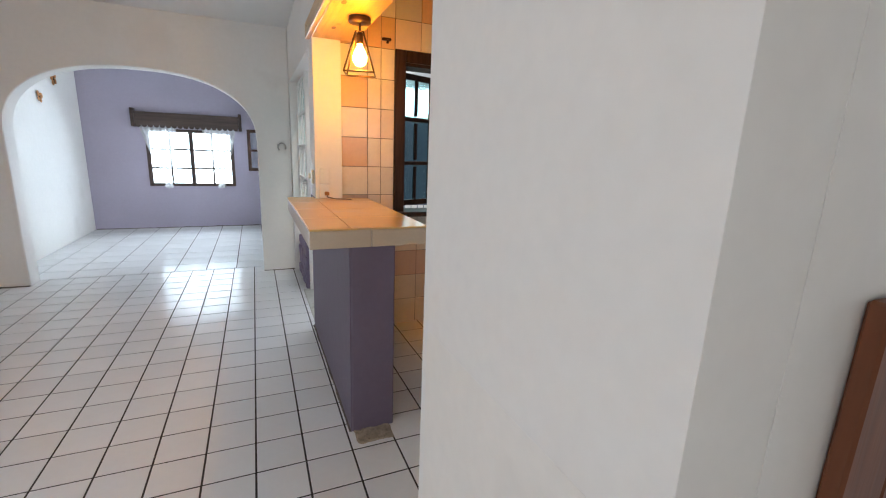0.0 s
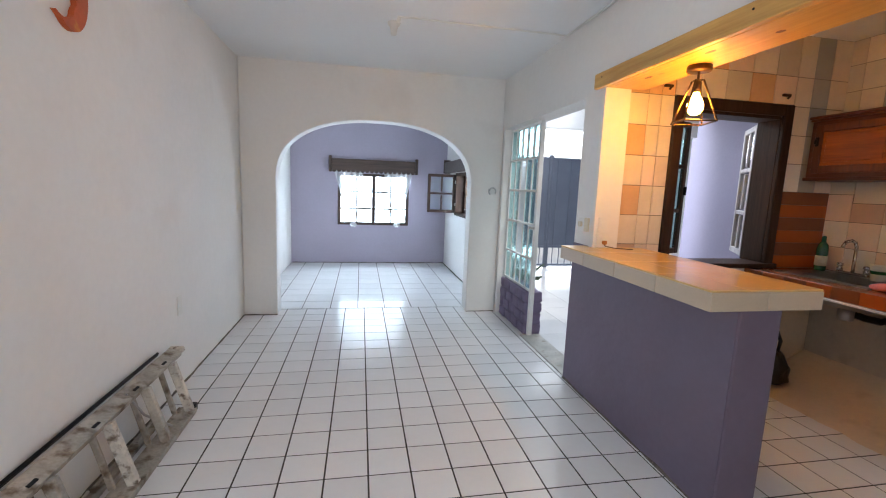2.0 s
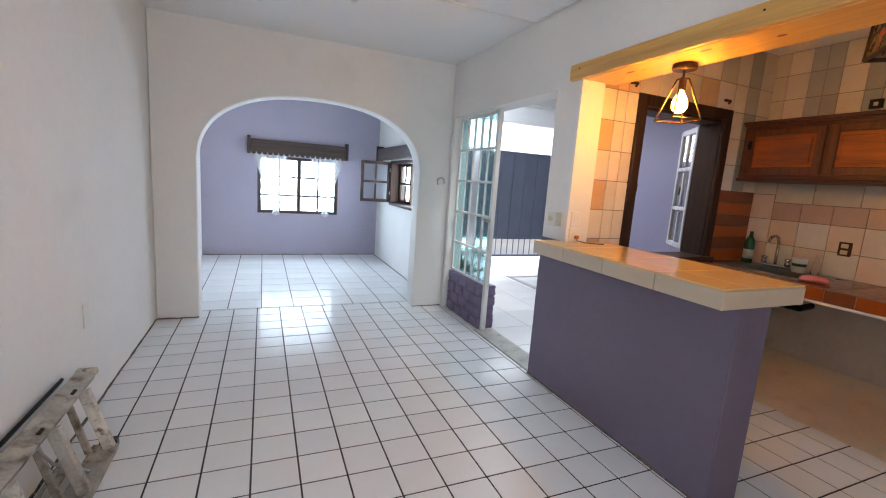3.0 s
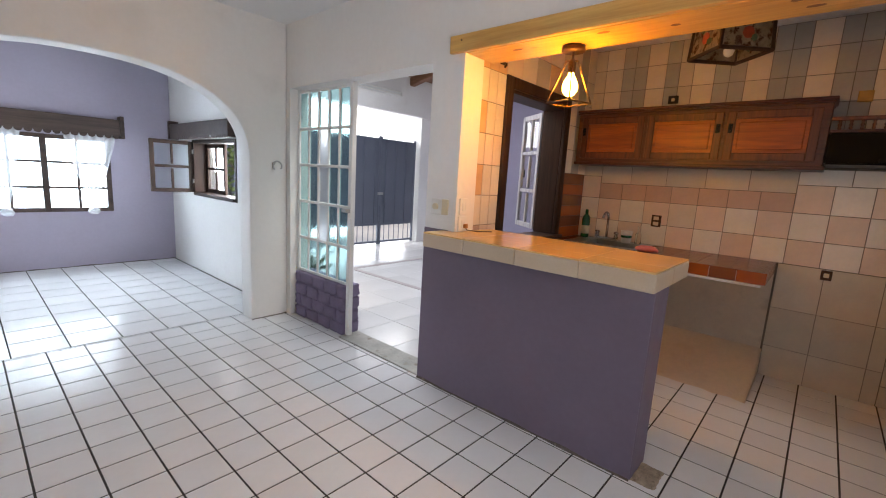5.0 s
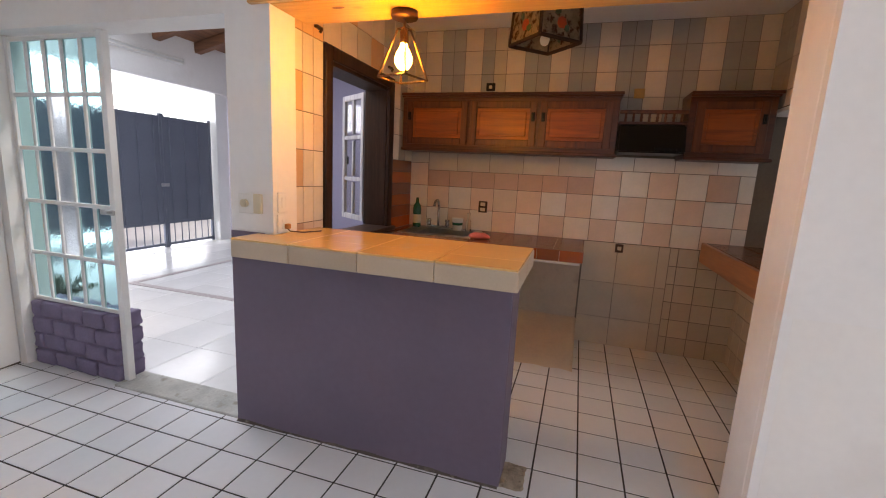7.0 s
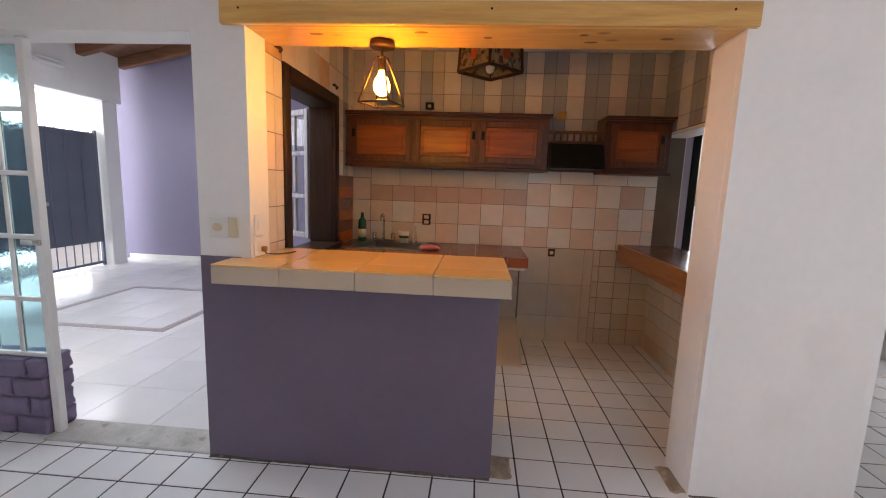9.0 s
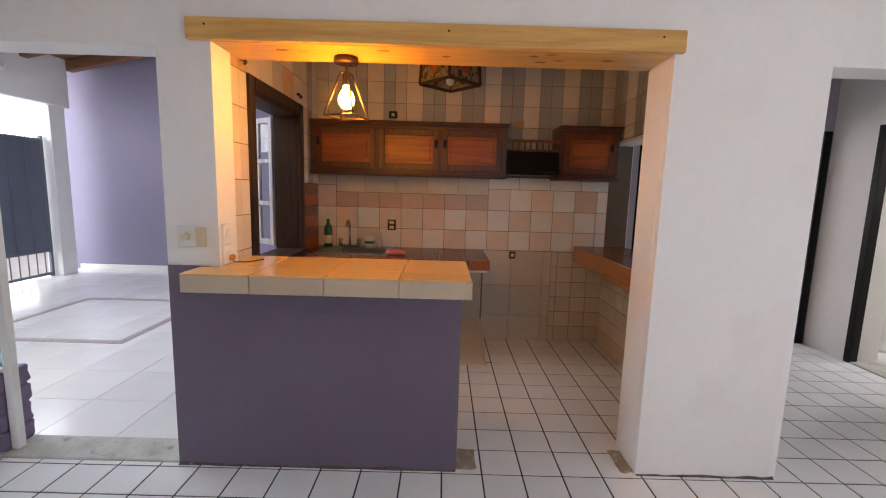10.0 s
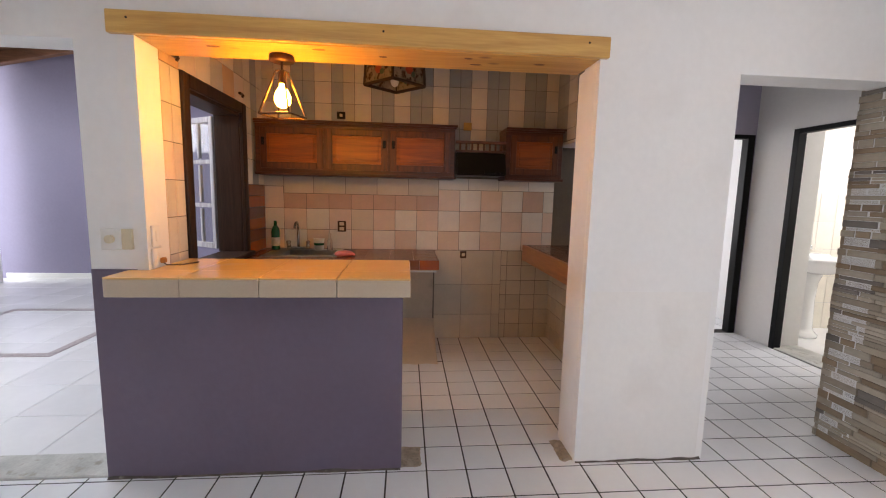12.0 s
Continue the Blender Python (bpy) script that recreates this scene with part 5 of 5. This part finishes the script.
for a in (-1, 1):
    loop = hose([(BX + a * 0.022, BY - 0.045, BZ + 0.26), (BX + a * 0.028, BY - 0.05, BZ + 0.34), (BX + a * 0.026, BY - 0.02, BZ + 0.405), (BX + a * 0.024, BY + 0.02, BZ + 0.40), (BX + a * 0.022, BY + 0.045, BZ + 0.33), (BX + a * 0.02, BY + 0.045, BZ + 0.26)], 0.012)
    for v in loop.verts:
        v.co += Vector(noise.noise_vector(v.co * 30)) * 0.008
    part("handle", loop, BAG, bag, smooth=True)
# cement ramp that curves up to the wall below the worktop
rp = bmesh.new()
nx, ny = 16, 60
ramp = []
for k in range(ny + 1):
    y = 1.690 + 1.564 * k / ny
    line = []
    for i in range(nx + 1):
        s_ = i / nx
        x = 1.735 + 0.652 * s_ + (0.022 * noise.noise(Vector((3.1, y * 9, 0.4))) if i == 0 else 0)
        z = 0.0015 + 0.205 * s_ ** 1.7 + (0.006 * noise.noise(Vector((x * 5, y * 5, 0))) * min(1, 4 * s_))
        line.append(rp.verts.new((x, y, z)))
    ramp.append(line)
for a, b in zip(ramp, ramp[1:]):
    for i in range(nx):
        rp.faces.new((a[i], a[i + 1], b[i + 1], b[i]))
for line in (ramp[0], ramp[-1]):
    foot = [rp.verts.new((v.co.x, v.co.y, -0.006)) for v in line]
    for i in range(nx):
        rp.faces.new((line[i], line[i + 1], foot[i + 1], foot[i]))
bmesh.ops.recalc_face_normals(rp, faces=list(rp.faces))
cr = setting("floor_ramp", rp, TAN, "smooth tan cement ramp under the worktop", "floor")
for p in cr.data.polygons:
    p.use_smooth = abs(p.normal.z) > 0.3
setting("wall_cement", slab("x", 2.3875, 2.3945, 1.702, 3.255, 0.002, 0.799), CEMENT_WALL, "bare cement wall under the worktop", "wall")
setting("wall_cement_side", slab("y", 3.2555, 3.2595, 1.765, 2.386, 0.002, 0.87), TAN, "bare cement wall under the window", "wall")

# ---- dirty mortar along the feet of the walls ----
def fillet(name, axis, at, side, u0, u1, label):
    """An uneven bead of old mortar where a wall meets the floor."""
    bm = bmesh.new()
    n_ = max(int((u1 - u0) / 0.02), 4)
    rows_ = []
    for i in range(n_ + 1):
        u = u0 + (u1 - u0) * i / n_
        w = 0.006 + 0.010 * abs(noise.noise((u * 5.1, at * 3, 0.3))) + 0.006 * abs(noise.noise((u * 31, at, 1.7)))
        h = 0.006 + 0.016 * abs(noise.noise((u * 6.3, at * 2, 4.4)))
        p = [(at, -0.001), (at, h), (at + side * w * 0.5, h * 0.45), (at + side * w, 0.0006), (at + side * w, -0.001)]
        rows_.append([bm.verts.new((a, u, z) if axis == "x" else (u, a, z)) for a, z in p])
    for p, q in zip(rows_, rows_[1:]):
        for i in range(4):
            bm.faces.new((p[i], p[i + 1], q[i + 1], q[i]))
    bm.faces.new(rows_[0])
    bm.faces.new(rows_[-1][::-1])
    return setting(name, bm, DIRT, label, "trim")


fillet("trim_west", "x", -2.321, 1, -2.1, 5.155, "grimy mortar line at the wall's foot")
fillet("trim_bar", "x", 0.3755, -1, 1.985, 3.398, "grimy mortar line at the bar's foot")
fillet("trim_column", "x", 0.381, -1, 0.35, 1.055, "grimy mortar line at the column's foot")
fillet("trim_arch_1", "y", 5.156, -1, -2.31, -1.99, "grimy mortar line at the arch pier")
fillet("trim_arch_2", "y", 5.156, -1, 0.045, 0.37, "grimy mortar line at the arch pier")
fillet("trim_far", "y", 8.277, -1, -2.31, 0.37, "thin mortar line at the far wall")

# ---- plants of the court ----
random.seed(11)
agave = thing("agave_plant", (0.80, 5.52, -0.004), "potted spiky agave behind the glazed grille", "plant")
part("pot", lathe([(0.10, 0), (0.14, 0.20), (0.155, 0.21), (0.155, 0.25), (0.13, 0.25), (0.12, 0.22)], (0.80, 5.52, -0.004), 22), ORANGE_CLAY, agave, smooth=True)
for i in range(22):
    a, up, ln = i * 2.4 + random.uniform(-0.3, 0.3), random.uniform(0.35, 1.25), random.uniform(0.30, 0.46)
    lb = bmesh.new()
    rows_ = []
    for k in range(7):
        t = k / 6
        rr, zz = ln * t * math.cos(up) + 0.03, 0.22 + ln * t * math.sin(up) - 0.12 * t * t * math.cos(up)
        w = 0.034 * math.sin(math.pi * (0.18 + 0.80 * t)) + 0.001
        c, d = Vector((0.80 + rr * math.cos(a), 5.52 + rr * math.sin(a), zz)), Vector((-math.sin(a), math.cos(a), 0))
        rows_.append([lb.verts.new(c - d * w + Vector((0, 0, 0.012))), lb.verts.new(c - Vector((0, 0, 0.006))), lb.verts.new(c + d * w + Vector((0, 0, 0.012)))])
    for p, q in zip(rows_, rows_[1:]):
        lb.faces.new((p[0], p[1], q[1], q[0]))
        lb.faces.new((p[1], p[2], q[2], q[1]))
    bmesh.ops.solidify(lb, geom=list(lb.faces), thickness=0.004)
    part("leaf", lb, LEAF, agave, smooth=True)

shrub = thing("court_shrub", (1.02, 7.36, -0.004), "leafy green shrub in front of the side window", "shrub")
part("pot", lathe([(0.13, 0), (0.18, 0.30), (0.195, 0.31), (0.195, 0.35), (0.16, 0.35)], (1.02, 7.36, -0.004), 22), ORANGE_CLAY, shrub, smooth=True)
part("trunk", rod((1.02, 7.36, 0.25), (1.04, 7.34, 1.05), 0.022, 0.012, 10), ROOF_WOOD, shrub)
for i in range(7):
    a = i * 0.9
    part("branch", rod((1.03, 7.35, 0.7 + 0.06 * i), (1.03 + 0.24 * math.cos(a), 7.35 + 0.24 * math.sin(a), 1.1 + 0.10 * i), 0.009, 0.004, 7), ROOF_WOOD, shrub)
vs, fs = [], []
for i in range(650):
    a, r_, z = random.uniform(0, 6.283), 0.34 * math.sqrt(random.random()), random.gauss(1.35, 0.25)
    c = Vector((1.03 + r_ * math.cos(a), 7.35 + r_ * math.sin(a), z))
    e = Euler((random.uniform(-1.2, 1.2), random.uniform(-1.2, 1.2), random.uniform(0, 6.28))).to_matrix()
    s = random.uniform(0.7, 1.3)
    o = len(vs)
    vs += [tuple(c + e @ (Vector(p) * s)) for p in ((-0.045, 0, 0), (-0.015, 0.018, 0.004), (0.02, 0.016, 0.004), (0.05, 0, -0.004), (0.02, -0.016, 0.004), (-0.015, -0.018, 0.004))]
    fs.append(tuple(range(o, o + 6)))
lm = bpy.data.meshes.new("foliage")
lm.from_pydata(vs, [], fs)
lm.transform(Matrix.Translation(-ORIGIN[shrub]))
lm.materials.append(SHRUB)
lo = new("foliage", lm)
lo.parent = shrub
tagged(lo, "", "", "", "stuff")

# ---- pieces of walls and floors ----
# court floor
xs, ys = steps(0.56, 0.45, 0.56, 5.28), steps(3.45, 0.45, 3.45, 8.05)
for x0, x1 in zip(xs, xs[1:]):
    for y0, y1 in zip(ys, ys[1:]):
        lay(floor_patio, "+z", -0.012, x0, x1, y0, y1, PATIO_TILE, 0.003, 0.008)
for nm, x0, x1, y0, y1 in (("border_tile", 2.0, 2.075, 4.9, 6.42), ("border_tile", 3.42, 3.495, 4.9, 6.42), ("border_tile", 2.0755, 3.4195, 4.9, 4.975), ("border_tile", 2.0755, 3.4195, 6.345, 6.42)):
    part(nm, cube(x0, x1, y0, y1, -0.006, 0.0005, 0.001), BORDER, floor_patio, "speckled grey border strip")

# far room floor
xs, ys = steps(-1.164, 0.3055, -2.32, 0.38), steps(5.365, 0.306, 5.365, 8.276)
for x0, x1 in zip(xs, xs[1:]):
    for y0, y1 in zip(ys, ys[1:]):
        lay(floor_far, "+z", -0.0025, x0, x1, y0, y1, TILE, 0.008, 0.0025, tilt=0.14, chamfer=0.001)

# hall, kitchen and corridor floor: one grid
random.seed(7)
rest_v, rest_f = [], []


def rest(x0, x1, y0, y1):
    w, h = x1 - x0 - 0.0085, y1 - y0 - 0.0085
    if w < 0.012 or h < 0.012:
        return
    v, f = plate_data(w, h, 0.0025, 0.001)
    o = len(rest_v)
    m = Matrix.Translation(((x0 + x1) / 2, (y0 + y1) / 2, -0.0025)) @ pose(0, 0, 0, random.uniform(-0.14, 0.14), random.uniform(-0.14, 0.14), 0)
    rest_v.extend([tuple(m @ Vector(p)) for p in v])
    rest_f.extend([tuple(o + i for i in q) for q in f])


xs, ys = steps(0.354, 0.2068, -2.32, 2.5), steps(2.056, 0.2052, -2.2, 5.362)
for x0, x1 in zip(xs, xs[1:]):
    for y0, y1 in zip(ys, ys[1:]):
        if x0 > 0.5 and y0 > 3.2:
            continue
        cut = empty_of([(1.79, 2.6, 1.702, 3.3)], x0, x1, y0, y1)
        if not cut:
            continue
        if (x1 < 0.37 and y0 > 1.3) or (0.3 < x0 < 1.7 and 1.0 < y0 < 2.0):
            lay(floor, "+z", -0.0025, *cut, TILE, 0.0085, 0.0025, tilt=0.14, chamfer=0.001)
        else:
            rest(*cut)
me = bpy.data.meshes.new("tile_field")
me.from_pydata(rest_v, [], rest_f)
me.materials.append(TILE_REST)
tf = new("tile_field", me)
tf.parent = floor
tagged(tf, "", "", "", "stuff")
rest_v, rest_f = [], []
xs, ys = steps(2.62, 0.2068, 2.62, 4.6), steps(-1.8, 0.2052, -1.8, 0.48)
for x0, x1 in zip(xs, xs[1:]):
    for y0, y1 in zip(ys, ys[1:]):
        rest(x0, x1, y0, y1)
me = bpy.data.meshes.new("tile_field")
me.from_pydata(rest_v, [], rest_f)
me.materials.append(TILE_REST)
tf = new("tile_field", me)
tf.parent = floor_bed
tagged(tf, "", "", "", "stuff")

# kitchen back wall
random.seed(21)
KX = 2.395
ys, zs = steps(1.664, 0.2035, 0.547, 3.26), [0.876, 1.057, 1.250, 1.449]
for i, (y0, y1) in enumerate(zip(ys, ys[1:])):
    for j, (z0, z1) in enumerate(zip(zs, zs[1:])):
        if j == 2:
            pick = PINK if 1.6 < y0 < 3.05 or 0.6 < y0 < 0.7 else (WHITE_T, ROSE)[i % 2]
        else:
            pick = (WHITE_T, ROSE)[(i + j) % 2] if random.random() < 0.9 else CREAM
        lay(wall_kitchen_back, "-x", KX, y0, y1, z0, 1.388 if j == 2 and 1.6 < y0 < 3.05 else z1, pick, 0.004, 0.006, tilt=0.15)
ys = [0.547, 0.80, 1.09, 1.38, 1.664, 1.95, 2.24, 2.53, 2.82, 3.0855, 3.26]
for y0, y1 in zip(ys, ys[1:]):
    lay(wall_kitchen_back, "-x", KX, y0, y1, 1.388 if 1.6 < y0 < 3.0 else 1.449, 1.56, BEIGE if y0 > 1.5 else WHITE_T, 0.004, 0.006)
stripe = [0.547, 0.668]
while stripe[-1] < 3.26:
    stripe.append(stripe[-1] + (0.150, 0.1025, 0.1025)[(len(stripe) - 1) % 3])
stripe[-1] = 3.26
zs = [1.80, 2.011, 2.197, 2.384, 2.558]
for i, (y0, y1) in enumerate(zip(stripe, stripe[1:])):
    for j, (z0, z1) in enumerate(zip(zs, zs[1:])):
        if j == 0 and not 1.0 < y0 < 1.6:
            continue
        pick = (CREAM, GREY_T, GREY_T)[i % 3] if y0 < 2.4 or i % 2 else (CREAM, BEIGE, GREY_T)[i % 3]
        lay(wall_kitchen_back, "-x", KX, y0, y1, z0, z1, pick, 0.004, 0.006, tilt=0.15)
for y0, y1 in ((1.04, 1.12), (1.12, 1.425), (1.425, 1.69)):
    for z0, z1 in ((0.0, 0.24), (0.24, 0.54), (0.54, 0.874)):
        lay(wall_kitchen_back, "-x", KX, y0, y1, z0, z1, BEIGE, 0.003, 0.008)
ys, zs = steps(0.547, 0.1445, 0.547, 1.04), steps(0.0, 0.1457, 0.0, 0.874)
for y0, y1 in zip(ys, ys[1:]):
    for z0, z1 in zip(zs, zs[1:]):
        lay(wall_kitchen_back, "-x", KX, y0, y1, z0, z1, BEIGE, 0.005, 0.006, tilt=0.15)

# kitchen window wall
hole = [(0.962, 1.948, 0.879, 2.078)]
xs, zs = [0.56, 0.765, 0.862, 0.965, 1.16, 1.36, 1.56, 1.76, 1.945, 2.09, 2.24, 2.395], [0.876, 1.045, 1.25, 1.455, 1.66, 1.865, 2.07, 2.275, 2.558]
for i, (x0, x1) in enumerate(zip(xs, xs[1:])):
    for j, (z0, z1) in enumerate(zip(zs, zs[1:])):
        cut = empty_of(hole, x0, x1, z0, z1)
        if not cut or (x0 > 1.9 and z0 < 1.45):
            continue
        if x0 < 0.7:
            pick = (PINK, CREAM, PEACH, CREAM, PEACH, CREAM, PEACH, CREAM)[j]
        elif x0 < 0.95:
            pick = (ROSE, CREAM, CREAM, ROSE, CREAM, CREAM, PEACH, CREAM)[j]
        else:
            pick = WHITE_T if 1.9 < x0 < 2.0 and j == 3 else GREY_T if x0 > 2.05 and i % 2 else PEACH if (i, j) in ((4, 7), (6, 6)) else (CREAM, BEIGE, CREAM, ROSE)[(i + 2 * j) % 4]
        lay(wall_kitchen_window, "-y", 3.26, *cut, pick, 0.004, 0.006, tilt=0.15)
for j in range(6):
    lay(wall_kitchen_window, "-y", 3.26, 1.948, 2.388, 0.879 + j * 0.096, 0.879 + (j + 1) * 0.096, (RUST, BROWN_T)[j % 2], 0.003, 0.006)

# hatch wall
xs = [0.56, 0.66, 0.76, 0.95, 1.05, 1.15, 1.34, 1.44, 1.54, 1.73, 1.83, 1.93, 2.12, 2.22, 2.395]
for i, (x0, x1) in enumerate(zip(xs, xs[1:])):
    for z0, z1 in ((1.902, 2.005), (2.005, 2.21), (2.21, 2.415), (2.415, 2.558)):
        lay(wall_kitchen_side, "+y", 0.547, x0, x1, z0, z1, (GREY_T, GREY_T, WHITE_T)[i % 3], 0.004, 0.006, tilt=0.15)
xs, zs = steps(0.56, 0.1445, 0.56, 2.39), steps(0.0, 0.1457, 0.0, 0.845)
for x0, x1 in zip(xs, xs[1:]):
    for z0, z1 in zip(zs, zs[1:]):
        lay(wall_kitchen_side, "+y", 0.547, x0, x1, z0, z1, BEIGE, 0.005, 0.006, tilt=0.15)

# low tiles below the window, up to the worktop
xs, zs = steps(0.56, 0.2, 0.56, 1.765), steps(0.0, 0.2, 0.0, 0.872)
for i, (x0, x1) in enumerate(zip(xs, xs[1:])):
    for j, (z0, z1) in enumerate(zip(zs, zs[1:])):
        lay(wall_kitchen_window, "-y", 3.26, x0, x1, z0, z1, PINK if j == 2 else CREAM, 0.004, 0.006)

# worktop and hatch tiles
xs, ys = steps(1.712, 0.17, 1.712, 2.387), steps(1.703, 0.2, 1.703, 3.252)
for x0, x1 in zip(xs, xs[1:]):
    for y0, y1 in zip(ys, ys[1:]):
        cut = empty_of([(SX0 - 0.05, SX1 + 0.06, SY0 - 0.02, SY1 + 0.12)], x0, x1, y0, y1)
        if cut:
            lay(worktop, "+z", 0.872, *cut, BROWN_T, 0.003, 0.006)
ys = steps(1.703, 0.155, 1.703, 3.252)
for i, (y0, y1) in enumerate(zip(ys, ys[1:])):
    lay(worktop, "-x", 1.715, y0, y1, 0.80, 0.879, (RUST, BROWN_T)[i % 2], 0.003, 0.006)
for i, (x0, x1) in enumerate(zip(xs, xs[1:])):
    lay(worktop, "-y", 1.705, x0, x1, 0.80, 0.879, (RUST, BROWN_T)[i % 2], 0.003, 0.006)
xs = steps(0.634, 0.2, 0.634, 2.386)
for x0, x1 in zip(xs, xs[1:]):
    for y0, y1 in ((0.347, 0.57), (0.57, 0.799)):
        lay(hatch, "+z", 0.930, x0, x1, y0, y1, BROWN_T, 0.003, 0.006)

# bathroom wall
ys, zs = steps(-3.5, 0.2, -3.5, -1.88), [0.004, 0.3, 0.6, 0.9, 1.2, 1.5, 1.80, 1.87, 2.17, 2.47, 2.558]
for y0, y1 in zip(ys, ys[1:]):
    for z0, z1 in zip(zs, zs[1:]):
        lay(wall_bath, "-x", 2.62, y0, y1, z0, z1, BATH_BORDER if z1 - z0 < 0.08 and z0 < 2 else BATH_TILE, 0.003, 0.005)

# ledge stones
random.seed(33)
z = 0.0
while z < 2.02:
    h = min(random.choice((0.018, 0.024, 0.03, 0.038, 0.046)), 2.03 - z)
    x = -0.10 - random.uniform(0, 0.12)
    while x < 0.585:
        w = random.uniform(0.08, 0.32)
        x0, x1 = max(x, -0.10), min(x + w, 0.588)
        k = random.random()
        pick = STONES[0] if k < 0.40 else STONES[1] if k < 0.74 else STONES[2] if k < 0.88 else STONES[3]
        if x1 - x0 > 0.02 and h > 0.008:
            w_, t_ = max(math.floor((x1 - x0) / 0.01) * 0.01, 0.02), random.choice((0.007, 0.009, 0.011, 0.013))
            piece("stone", stone_wall, plate("stone", w_ - 0.002, h - 0.0015, t_, pick, 0.003), Matrix.Translation(((x0 + x1) / 2, -0.545, z + h / 2)) @ FACING["+y"].to_4x4())
        x += w
    z += h
